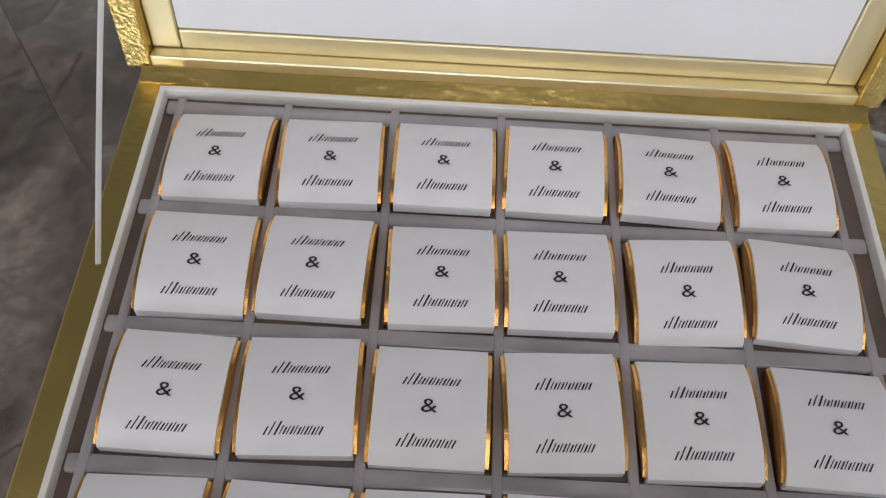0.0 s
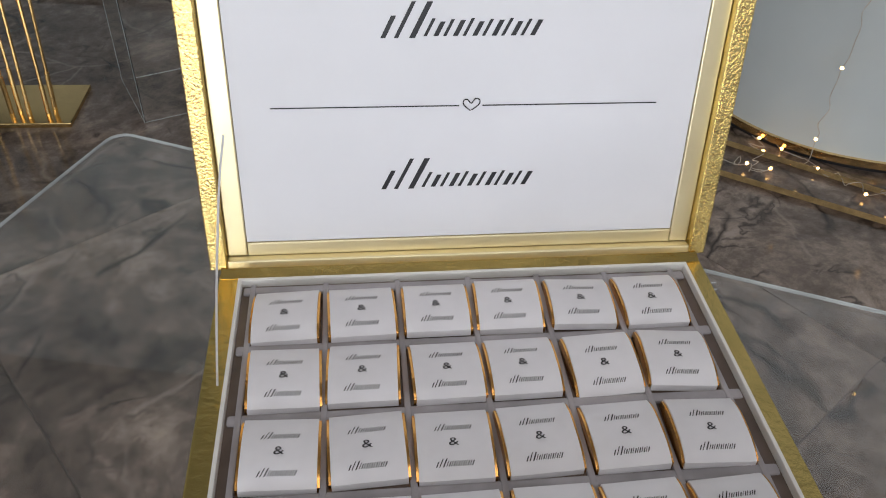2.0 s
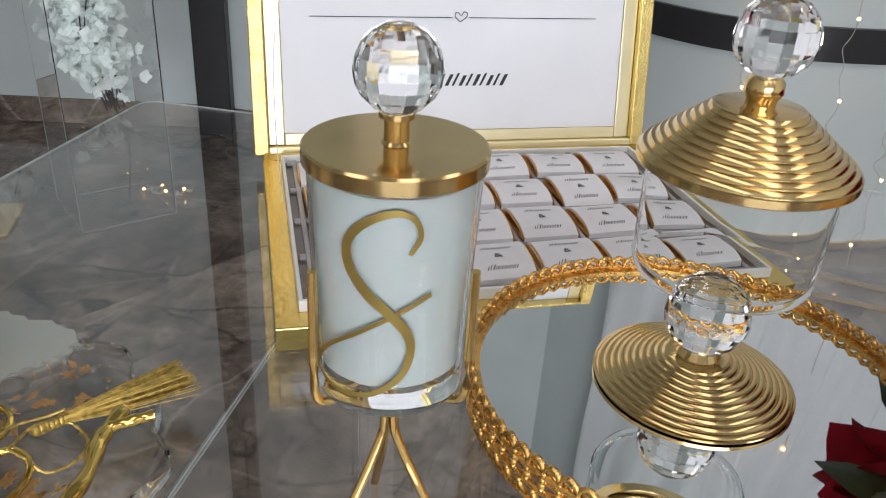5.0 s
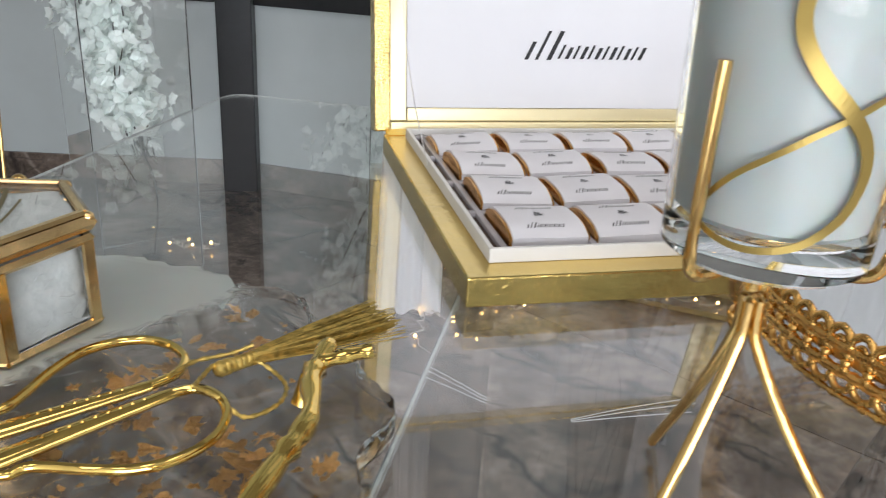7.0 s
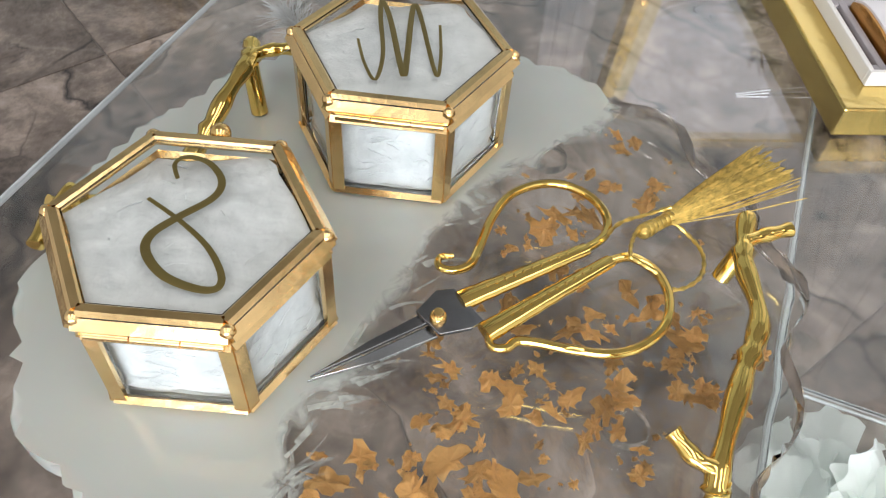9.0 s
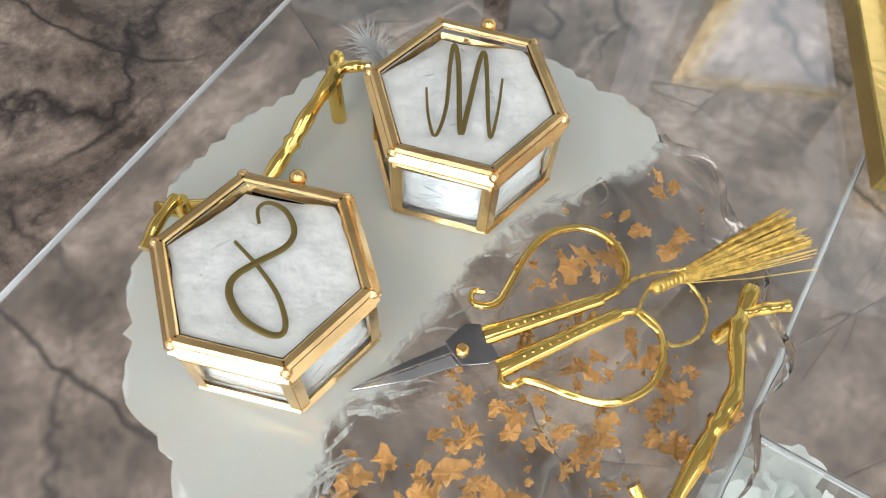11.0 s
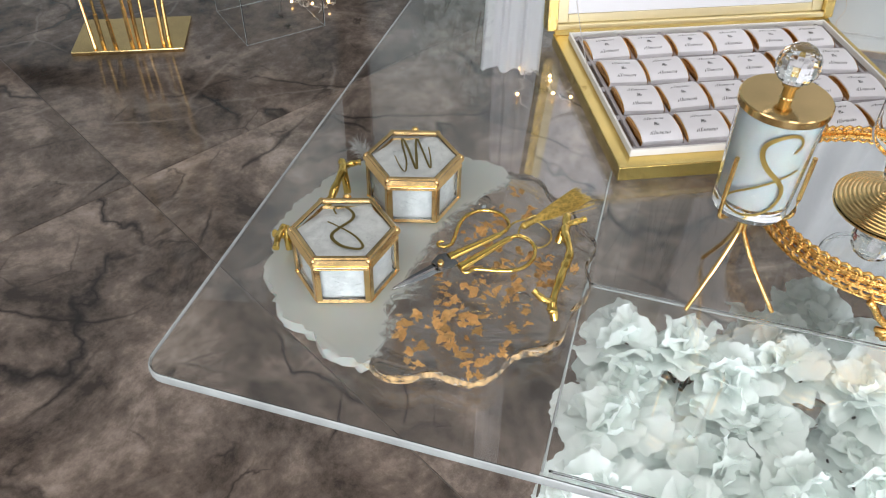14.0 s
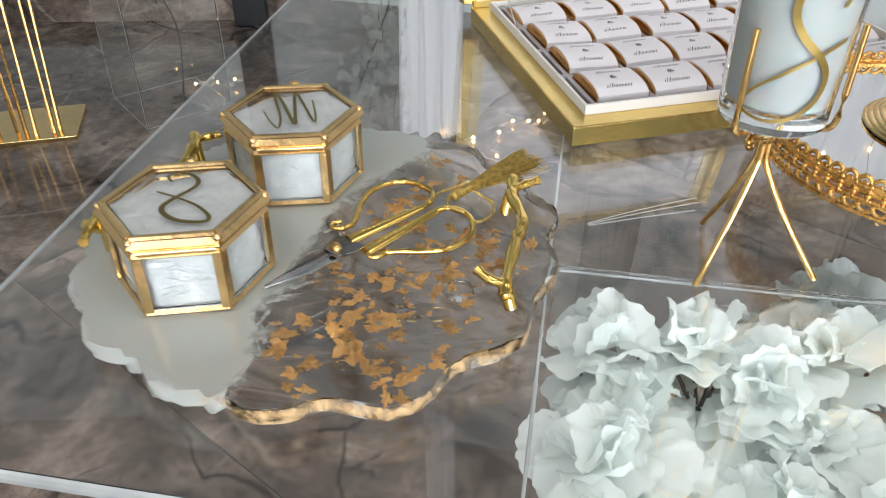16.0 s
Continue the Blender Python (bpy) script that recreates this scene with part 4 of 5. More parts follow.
for k in range(330):
    f = r2.random()
    p = Vector((-0.002 - 0.010 * f, 0.002 * f, 0.010 * f + 0.004))
    d = Vector((r2.uniform(-1, 0.35), r2.uniform(-0.3, 0.5), r2.uniform(-0.15, 1.0))).normalized() * r2.uniform(0.004, 0.012)
    tube(bm, [p, p + d * 0.5, p + d + Vector((0, 0, -0.001))], [0.00016, 0.00011, 0.00003], 3)
part("vane", bm, M_FEATHER, feather)
bm = bmesh.new()
tube(bm, [(0.002, 0, -0.0150), (0.001, 0, 0.0), (-0.004, 0, 0.008), (-0.012, 0.002, 0.014)], [0.0006, 0.0005, 0.0004, 0.0001], 5)
part("quill", bm, M_FEATHER, feather)

# ---- embroidery scissors with tassel ----
SZ = 0.0155
sc = thing("embroidery_scissors", ID, "ornate gold-handled embroidery scissors with tassel, lying closed", "scissors")
tip, piv = Vector((-0.3085, -0.0975, 0)), Vector((-0.2765, -0.0812, 0))
bd = (piv - tip).normalized()
bn = Vector((-bd.y, bd.x, 0))


def plate(poly, z0, z1, material, name, parent, label=""):
    return part(name, prism(poly, z0, z1, 0.0002), material, parent, label)


def at(base, f, s):
    p = base + bd * f + bn * s
    return (p.x, p.y)


plate([at(tip, 0, 0), at(tip, 0.018, -0.0028), at(tip, 0.034, -0.0034), at(tip, 0.034, 0.0006)], SZ - 0.0012, SZ, M_STEEL, "blade", sc, "polished steel blade")
plate([at(tip, 0.001, 0.0002), at(tip, 0.034, 0.0007), at(tip, 0.034, 0.0040), at(tip, 0.018, 0.0026)], SZ, SZ + 0.0012, M_BLADE, "blade", sc, "dark steel blade")
plate([at(piv, -0.004, 0.0045), at(piv, -0.002, -0.0045), at(piv, 0.006, -0.0066), at(piv, 0.0100, -0.0058), at(piv, 0.0085, 0.0062), at(piv, 0.004, 0.0080)], SZ + 0.0012, SZ + 0.0024, M_BLADE, "blade_root", sc, "dark steel joint plate")
bm = lathe([(0, 0.0042), (0.0013, 0.0041), (0.0014, 0.0033), (0.0019, 0.0030), (0.0022, 0.0024), (0.0022, 0.0)], 16)
part("pivot_screw", bm, M_GOLD, sc, "small brass pivot screw", smooth=True, m=pose(piv.x, piv.y, SZ + 0.001))
for sh, lp in (([(-0.2705, -0.0755), (-0.2345, -0.0580)], [(-0.2345, -0.0580), (-0.2285, -0.0530), (-0.2268, -0.0455), (-0.2305, -0.0380), (-0.2375, -0.0335), (-0.2455, -0.0335), (-0.2540, -0.0380), (-0.2600, -0.0470), (-0.2640, -0.0570), (-0.2672, -0.0635), (-0.2720, -0.0655), (-0.2755, -0.0640), (-0.2752, -0.0610), (-0.2715, -0.0605)]),
               ([(-0.2650, -0.0855), (-0.2285, -0.0622)], [(-0.2285, -0.0622), (-0.2225, -0.0610), (-0.2168, -0.0660), (-0.2150, -0.0740), (-0.2178, -0.0830), (-0.2250, -0.0895), (-0.2340, -0.0920), (-0.2440, -0.0905), (-0.2520, -0.0885), (-0.2570, -0.0880), (-0.2600, -0.0900), (-0.2635, -0.0895), (-0.2640, -0.0860), (-0.2605, -0.0850)])):
    h = new("handle")
    h.parent = sc
    a, b = Vector((*sh[0], SZ + 0.0018)), Vector((*sh[1], SZ + 0.0018))
    bm = bmesh.new()
    n = 14
    tube(bm, [a.lerp(b, i / n) for i in range(n + 1)], [0.0031 - 0.0011 * i / n + 0.00015 * (i % 2) for i in range(n + 1)], 10, flat=0.62)
    part("shank", bm, M_SCISSOR, h, "tapered engraved gold shank", smooth=True)
    bm = bmesh.new()
    P = smoothed([(x, y, SZ + 0.0018) for x, y in lp], 5)
    n = len(P)
    tube(bm, P, [0.00135 if i < n * 0.68 else 0.00135 - 0.0005 * (i - n * 0.68) / (n * 0.32) for i in range(n)], 9)
    part("bow", bm, M_SCISSOR, h, "curled gold finger bow", smooth=True)
    bm = bmesh.new()
    for i in range(10):
        p = a.lerp(b, 0.2 + 0.07 * i)
        bmesh.ops.create_icosphere(bm, subdivisions=1, radius=0.0006, matrix=Matrix.Translation(p + Vector((0, 0, 0.0017 - 0.00007 * i))))
    part("engraving", bm, M_SCISSOR, h, smooth=True)
tas = new("tassel")
tas.parent = sc
tagged(tas, "gold thread tassel on a twisted cord")
T0, T1 = Vector((-0.2170, -0.0515, 0.0172)), Vector((-0.1690, -0.0215, 0.0148))
td = (T1 - T0).normalized()
ts = Vector((-td.y, td.x, 0)).normalized()
bm = bmesh.new()
r2 = random.Random(2)
for k in range(230):
    a, s = r2.uniform(0, 2 * math.pi), r2.random() ** 0.5
    off0 = (ts * math.cos(a) + Vector((0, 0, 1)) * math.sin(a) * 0.8) * 0.0022 * s
    fan = r2.uniform(0.8, 1.15) if k < 205 else r2.uniform(1.1, 1.45)
    off1 = (ts * math.cos(a) * 0.0085 * fan - ts * (0.004 if k >= 205 else 0) + Vector((0, 0, 1)) * math.sin(a) * 0.0045) * s
    p0 = T0.lerp(T1, 0.16) + off0
    p1 = T0.lerp(T1, 0.55) + off0 * 0.5 + off1 * 0.55
    p2 = T0.lerp(T1, r2.uniform(0.90, 1.03)) + off1
    tube(bm, [p0, p1, p2], 0.00019, 3)
part("fringe", bm, M_TASSEL, tas)
bm = bmesh.new()
for i in range(7):
    bmesh.ops.create_uvsphere(bm, u_segments=10, v_segments=6, radius=0.0024 if i < 2 else 0.0021, matrix=Matrix.Translation(T0.lerp(T1, 0.03 * i)))
part("knot", bm, M_TASSEL, tas, smooth=True)
bm = bmesh.new()
loop = smoothed([(-0.2235, -0.0625, 0.0188), (-0.2215, -0.0560, 0.0180), (-0.2180, -0.0510, 0.0185), (-0.2100, -0.0470, 0.0175), (-0.2030, -0.0500, 0.0140), (-0.2000, -0.0570, 0.0132), (-0.2030, -0.0650, 0.0130), (-0.2110, -0.0690, 0.0130), (-0.2170, -0.0670, 0.0180), (-0.2235, -0.0625, 0.0192)], 10)
tube(bm, loop, [0.00060 + 0.00018 * math.sin(i * 1.9) for i in range(len(loop))], 6)
tube(bm, smoothed([(-0.2300, -0.0560, 0.0185), (-0.2240, -0.0500, 0.0190), (-0.2150, -0.0462, 0.0185), (-0.2085, -0.0448, 0.0200)], 8), [0.00060 + 0.00018 * math.sin(i * 1.9) for i in range(25)], 6)
part("twisted_cord", bm, M_TASSEL, tas, smooth=True)

# ---- candle on tripod ----
CC = Vector((-0.1022, -0.1080, 0))
CZ0, CZ1 = 0.0712, 0.1375
CR0, CR1 = 0.0208, 0.0226
stand = thing("tripod_candle_stand", ID, "thin gold wire tripod holding a glass candle", "candle stand")
for pr, ft, jn in (((-0.1240, -0.1170), (-0.0765, -0.1310), (-0.1008, -0.1100)), ((-0.0830, -0.1225), (-0.1290, -0.1225), (-0.1036, -0.1100)), ((-0.1010, -0.0905), (-0.1010, -0.0790), (-0.1022, -0.1065))):
    pv = Vector((*pr, 0))
    dr = (pv - CC).normalized()
    pv = CC + dr * 0.0240
    bm = bmesh.new()
    P = [(pv.x, pv.y, 0.1125), (pv.x, pv.y, 0.085)] + [tuple(p) for p in smoothed([(pv.x, pv.y, 0.0755), (pv.x - dr.x * 0.0012, pv.y - dr.y * 0.0012, 0.0716), (pv.x - dr.x * 0.005, pv.y - dr.y * 0.005, 0.0697), (CC.x + dr.x * 0.008, CC.y + dr.y * 0.008, 0.0697)], 4)] + [(jn[0], jn[1], 0.0696)]
    tube(bm, P, 0.00135, 9)
    part("prong", bm, M_GOLD, stand, smooth=True)
    bm = bmesh.new()
    fv = Vector((*ft, 0.0012))
    jv = Vector((*jn, 0))
    P = smoothed([(jv.x, jv.y, 0.0694), (jv.x, jv.y, 0.0560), (jv.x * 0.94 + fv.x * 0.06, jv.y * 0.94 + fv.y * 0.06, 0.0485), tuple(jv.lerp(fv, 0.4) + Vector((0, 0, 0.0286))), tuple(fv)], 6)
    tube(bm, P, 0.00140, 9)
    part("leg", bm, M_GOLD, stand, smooth=True)
cup = thing("glass_candle", Matrix.Translation((CC.x, CC.y, CZ0)), "white candle in clear glass with gold lid and script S", "candle")
CH = CZ1 - CZ0
part("glass_cup", lathe([(0, 0), (CR0 - 0.002, 0), (CR0, 0.0015), (CR1, CH), (CR1 - 0.0011, CH), (CR0 - 0.0013, 0.0085), (CR0 - 0.0030, 0.0072), (0, 0.0068)], 56), M_GLASS, cup, "clear glass cup with thick base", smooth=True, shadow=False)
part("wax", lathe([(0, 0.0090), (CR0 - 0.0030, 0.0090), (CR0 - 0.0016, 0.0104), (CR1 - 0.0013, CH - 0.0008), (0, CH - 0.0008)], 48), M_WAX, cup, "white candle wax", smooth=True)
clid = part("lid", lathe([(0, CH + 0.0002), (CR1 + 0.0004, CH + 0.0002), (CR1 + 0.0012, CH + 0.0008), (CR1 + 0.0012, CH + 0.0046), (CR1 + 0.0006, CH + 0.0052), (0.004, CH + 0.0052), (0.0032, CH + 0.0060), (0.0032, CH + 0.0115), (0.0046, CH + 0.0120), (0.0046, CH + 0.0134), (0, CH + 0.0134)], 56), M_LIDGOLD, cup, "flat gold metal lid", smooth=True)
part("crystal_knob", crystal(0.0112), M_CRYSTAL, clid, "faceted crystal ball knob", m=Matrix.Translation((0, 0, CH + 0.0238)), shadow=False)
# the initial on the glass
ST = [(885, 125), (908, 85), (893, 45), (850, 35), (790, 60), (751, 105), (752, 160), (787, 215), (840, 265), (873, 310), (880, 360), (858, 420), (800, 470), (730, 487), (686, 470), (681, 430), (710, 370), (780, 310), (850, 266), (925, 222)]
az0 = math.atan2(-0.274 - CC.y, -0.150 - CC.x)
bm = bmesh.new()
P = []
for p in smoothed([((x - 812 - (548 - y) * 0.0385) / (147 + (548 - y) * 0.0785), (548 - y) * 0.000122, 0) for x, y in ST], 7):
    rr = CR0 + (CR1 - CR0) * p.y / CH + 0.0003
    an = az0 + math.asin(max(-0.98, min(0.98, p.x))) - 0.115 * p.x
    P.append((Vector((rr * math.cos(an), rr * math.sin(an), p.y)), an))
n = len(P)
pre = None
for i, (p, an) in enumerate(P):
    a, b = P[max(i - 1, 0)][0], P[min(i + 1, n - 1)][0]
    d = (b - a).normalized()
    nr = Vector((math.cos(an), math.sin(an), 0))
    s = d.cross(nr).normalized() * (0.0006 + 0.0008 * math.sin(math.pi * min(1, i / n * 1.35)) ** 2)
    cur = [bm.verts.new(p + s), bm.verts.new(p - s), bm.verts.new(p - s + nr * 0.00025), bm.verts.new(p + s + nr * 0.00025)]
    if pre:
        for k in range(4):
            bm.faces.new((pre[k], pre[(k + 1) % 4], cur[(k + 1) % 4], cur[k]))
    pre = cur
part("letter", bm, M_LETTERG, cup, "gold script initial on the glass")

# ---- round mirror tray ----
MC = (0.014, -0.085)
MR, MZ0, MZ1, MZ = 0.081, 0.0260, 0.0460, 0.0393
mt = thing("mirror_tray", Matrix.Translation((*MC, 0)), "round mirrored tray with pierced gold filigree rim and feet", "tray")
part("mirror_plate", lathe([(0, MZ - 0.003), (MR - 0.0035, MZ - 0.003), (MR - 0.0035, MZ), (0, MZ)], 72), M_MIRROR, mt, "round mirror plate")
part("rim_ring", lathe([(MR - 0.004, MZ - 0.0032), (MR - 0.0012, MZ - 0.0036), (MR - 0.0002, MZ - 0.002), (MR - 0.0005, MZ + 0.0014), (MR - 0.0036, MZ + 0.001), (MR - 0.0036, MZ - 0.002)], 72), M_FILIGREE, mt, smooth=True)
NS = 80


def rope(zc, r, n=240, bead=0.25):
    bm = bmesh.new()
    tube(bm, [(MR * math.cos(2 * math.pi * k / n), MR * math.sin(2 * math.pi * k / n), zc) for k in range(n)], [r * (1 + bead * (1 if k % 2 else -1)) for k in range(n)], 7, closed=True)
    part("rim_rope", bm, M_FILIGREE, mt, "beaded gold rope line", smooth=True)


for zc, r in ((0.0407, 0.00115), (0.0393, 0.0007), (0.0343, 0.0011), (0.0330, 0.0007), (0.0276, 0.0009)):
    rope(zc, r)


def lace_mesh(name, build):
    bm = bmesh.new()
    build(bm)
    me = bpy.data.meshes.new(name)
    bm.to_mesh(me)
    bm.free()
    me.shade_smooth()
    me.materials.append(M_FILIGREE)
    return me


def ball(bm, x, z, r):
    bmesh.ops.create_icosphere(bm, subdivisions=2, radius=r, matrix=Matrix.Translation((x, 0, z)))


def top_scallop(bm):
    tube(bm, [(0.0032 * math.cos(radians(a)), 0.0, 0.0006 + 0.0042 * math.sin(radians(a))) for a in range(-10, 191, 20)], [0.00085, 0.0011, 0.0009, 0.0012, 0.0010, 0.0012, 0.0010, 0.0012, 0.0009, 0.0011, 0.00085], 6, up=(0, 1, 0))
    tube(bm, [(0.0013 * math.cos(radians(a)), 0.0, 0.0010 + 0.0013 * math.sin(radians(a))) for a in range(-10, 191, 25)], 0.00055, 5, up=(0, 1, 0))
    for x, z, r in ((0.0032, 0.0008, 0.0012), (0.0032, 0.0026, 0.0008), (0, 0.0050, 0.0009)):
        ball(bm, x, z, r)


def middle_unit(bm):
    for x, z, r in ((0.0032, 0.0, 0.0015), (0.0032, 0.0020, 0.0012), (0.0032, -0.0020, 0.0012), (0.0020, 0.0021, 0.0008), (0.0044, -0.0021, 0.0008), (0.0021, -0.0018, 0.0008), (0.0043, 0.0018, 0.0008)):
        ball(bm, x, z, r)


def low_scallop(bm):
    tube(bm, [(0.0030 * math.cos(radians(a)), 0.0, -0.0030 * math.sin(radians(a))) for a in range(-10, 191, 20)], 0.0010, 6, up=(0, 1, 0))
    ball(bm, 0.0032, -0.0004, 0.0013)
    ball(bm, 0, -0.0033, 0.0010)


for me, zc, da, nm in ((lace_mesh("rim_scallop", top_scallop), 0.0405, 0, "rim_scallop"), (lace_mesh("rim_rosette", middle_unit), 0.0368, 0.0, "rim_rosette"), (lace_mesh("rim_arch", low_scallop), 0.0322, 0.5, "rim_arch")):
    for k in range(NS):
        shared(nm, me, mt, pose(0, 0, zc, 0, 0, (k + da) * 360 / NS) @ pose(MR, 0, 0, 0, 0, 90))
bm = bmesh.new()
for k in range(-3, 4):
    a = radians(25 * k)
    tube(bm, smoothed([(0, 0.0006, 0.0085), (0.0050 * math.sin(a), 0.0022, 0.0090 - 0.0045 * math.cos(a)), (0.0098 * math.sin(a), 0.0008, 0.0088 - 0.0088 * math.cos(a) + 0.0010)], 4), [0.0008, 0.0011, 0.0013, 0.0015, 0.0017, 0.0018, 0.0018, 0.0016, 0.0013], 6)
for sx in (-1, 1):
    tube(bm, smoothed([(0, 0, 0.008), (sx * 0.005, 0.001, 0.011), (sx * 0.010, 0.0012, 0.015), (sx * 0.0145, 0.001, 0.0205), (sx * 0.018, 0.0005, 0.0235)], 5), 0.0019, 7)
    tube(bm, smoothed([(sx * 0.002, 0.001, 0.012), (sx * 0.006, 0.002, 0.017), (sx * 0.0035, 0.002, 0.021), (sx * 0.001, 0.001, 0.0185)], 5), 0.0015, 6)
bmesh.ops.create_icosphere(bm, subdivisions=2, radius=0.0030, matrix=Matrix.Translation((0, 0.001, 0.0135)))
foot_me = bpy.data.meshes.new("foot")
bm.to_mesh(foot_me)
bm.free()
foot_me.shade_smooth()
foot_me.materials.append(M_FILIGREE)
for a in (-112, 8, 128):
    shared("foot", foot_me, mt, pose(0, 0, 0, 0, 0, a) @ pose(MR + 0.001, 0, 0, 0, 0, -90) @ Matrix.Diagonal((1.15, 1.15, 1.25, 1)), "cast gold scrolled foot")

# ---- glass candy jar on the mirror tray ----
jar = thing("glass_candy_jar", Matrix.Translation((0.0140, -0.0855, 0.0340)), "footed glass candy jar with ribbed gold lid and crystals", "jar")


def ribbed(r0, r1, z0, z1, steps, flip=False):
    out = []
    for i in range(steps):
        f0, f1 = i / steps, (i + 1) / steps
        ra, rb = r0 + (r1 - r0) * f0, r0 + (r1 - r0) * f1
        za, zb = z0 + (z1 - z0) * f0, z0 + (z1 - z0) * f1
        dz = (zb - za)
        out += [(ra, za), (ra - (ra - rb) * 0.15, za + dz * 0.55), (ra - (ra - rb) * 0.45, za + dz * 0.95), (rb + (ra - rb) * 0.12, zb)]
    return out


part("base", lathe([(0, 0.0055), (0.033, 0.0055), (0.0355, 0.0059), (0.0358, 0.0070)] + ribbed(0.0350, 0.010, 0.0072, 0.0172, 10) + [(0.0080, 0.0178), (0.0065, 0.0205), (0, 0.0205)], 64), M_LIDGOLD, jar, "ribbed gold metal foot", smooth=True)
part("crystal_stem", crystal(0.0148), M_CRYSTAL, jar, "faceted crystal ball stem", m=Matrix.Translation((0, 0, 0.0338)), shadow=False)
part("bowl", lathe([(0, 0.0482), (0.007, 0.0483), (0.022, 0.0494), (0.0285, 0.0515), (0.0297, 0.0540), (0.0296, 0.0565), (0.0302, 0.0885), (0.0293, 0.0885), (0.0287, 0.0565), (0.0280, 0.0545), (0.0213, 0.0505), (0, 0.0493)], 64), M_JAR, jar, "clear glass bowl", smooth=True, shadow=False)
jl = part("lid", lathe([(0.027, 0.0870), (0.0295, 0.0887), (0.0332, 0.0890), (0.0342, 0.0897), (0.0342, 0.0922)] + ribbed(0.0336, 0.0128, 0.0925, 0.1092, 9) + [(0.0124, 0.1094), (0.0045, 0.1098), (0.0046, 0.1112), (0.0060, 0.1135), (0.0058, 0.1165), (0.0036, 0.1196), (0.0030, 0.1205), (0, 0.1205)], 64), M_LIDGOLD, jar, "stepped conical gold lid", smooth=True)
part("crystal_knob", crystal(0.0126), M_CRYSTAL, jl, "faceted crystal ball knob", m=Matrix.Translation((0, 0, 0.1300)), shadow=False)

# ---- red rose and ornate box beside the tray ----
rose = thing("red_rose", pose(0.145, -0.102, 0.0430) @ Matrix.Diagonal((1.4, 1.4, 1.4, 1)), "dark red artificial rose with green leaves", "rose")
r2 = random.Random(21)


def petal(bm, w, h, curl, m, nu=6, nv=6):
    g = []
    for j in range(nv + 1):
        row = []
        for i in range(nu + 1):
            s, t = i / nu * 2 - 1, j / nv
            ww = w * (0.35 + 0.65 * math.sin(math.pi * min(1, 0.15 + t * 0.62)))
            x = s * ww
            z = h * t - 0.18 * h * s * s * t
            y = curl * (t ** 2) * h - 0.55 * w * (1 - s * s) * (1 - 0.5 * t) + 0.05 * w * math.sin(5 * s + 4 * t)
            row.append(bm.verts.new(m @ Vector((x, y, z))))
        g.append(row)
    for j in range(nv):
        for i in range(nu):
            bm.faces.new((g[j][i], g[j][i + 1], g[j + 1][i + 1], g[j + 1][i]))


k = 0
for ring, (cnt, rad, h, w, curl) in enumerate(((3, 0.004, 0.034, 0.011, -0.1), (4, 0.007, 0.036, 0.015, 0.0), (5, 0.011, 0.037, 0.019, 0.18), (6, 0.015, 0.035, 0.022, 0.40), (7, 0.018, 0.031, 0.025, 0.75))):
    for i in range(cnt):
        bm = bmesh.new()
        a = 360 * i / cnt + ring * 37 + r2.uniform(-8, 8)
        petal(bm, w, h, curl, pose(0, 0, 0.044 + ring * -0.001, 0, 0, a) @ pose(0, rad, 0, -6 - ring * 6, 0, 0))
        bmesh.ops.scale(bm, vec=(0.78, 0.78, 0.9), verts=bm.verts)
        part("petal", bm, M_ROSE, rose, smooth=True, sharp=180)
bm = bmesh.new()
tube(bm, smoothed([(0.0, 0, 0.05), (0.004, 0.002, 0.03), (0.016, -0.006, 0.0168)], 5), 0.0022, 7)
part("stem", bm, M_LEAFG, rose, smooth=True)


def leaf(bm, m, ln, w):
    g = []
    for j in range(11):
        t = j / 10
        ww = w * math.sin(math.pi * t ** 0.8) * (1 + 0.08 * (j % 2))
        g.append([bm.verts.new(m @ Vector((s * ww, ln * t, -0.25 * ln * t * t + 0.25 * abs(s) * ww))) for s in (-1, -0.5, 0, 0.5, 1)])
    for A, B in zip(g, g[1:]):
        for i in range(4):
            bm.faces.new((A[i], A[i + 1], B[i + 1], B[i]))
    bmesh.ops.remove_doubles(bm, verts=bm.verts, dist=0.0001)


for lx, ly, lz, az, tilt, ln, w in ((-0.012, 0.006, 0.042, 75, 2, 0.032, 0.009), (-0.016, -0.006, 0.034, 105, -4, 0.036, 0.008), (-0.012, -0.012, 0.026, 122, -18, 0.026, 0.008), (-0.006, -0.018, 0.022, 150, -16, 0.036, 0.014), (0.01, 0.012, 0.034, 10, 5, 0.036, 0.011)):
    bm = bmesh.new()
    leaf(bm, pose(lx, ly, lz, tilt, 0, az), ln, w)
    part("leaf", bm, M_LEAFG, rose, smooth=True)
ob_ = thing("ornate_gold_box", pose(0.190, -0.145, 0, 0, 0, 8), "ornate gold filigree box with clear lid", "box")
part("body", box(-0.055, 0.055, -0.075, 0.075, 0.0003, 0.052, bevel=0.002), M_FILIGREE, ob_, "gold metal case")
bm = bmesh.new()
r2 = random.Random(4)
for sx in (-1, 1):
    for i in range(260):
        bmesh.ops.create_icosphere(bm, subdivisions=1, radius=r2.uniform(0.0015, 0.0032), matrix=Matrix.Translation((sx * 0.0552, r2.uniform(-0.074, 0.074), r2.uniform(0.004, 0.05))))
for sy in (-1, 1):
    for i in range(170):
        bmesh.ops.create_icosphere(bm, subdivisions=1, radius=r2.uniform(0.0015, 0.0032), matrix=Matrix.Translation((r2.uniform(-0.054, 0.054), sy * 0.0752, r2.uniform(0.004, 0.05))))
part("relief", bm, M_FILIGREE, ob_, "raised gold floral relief", smooth=True)
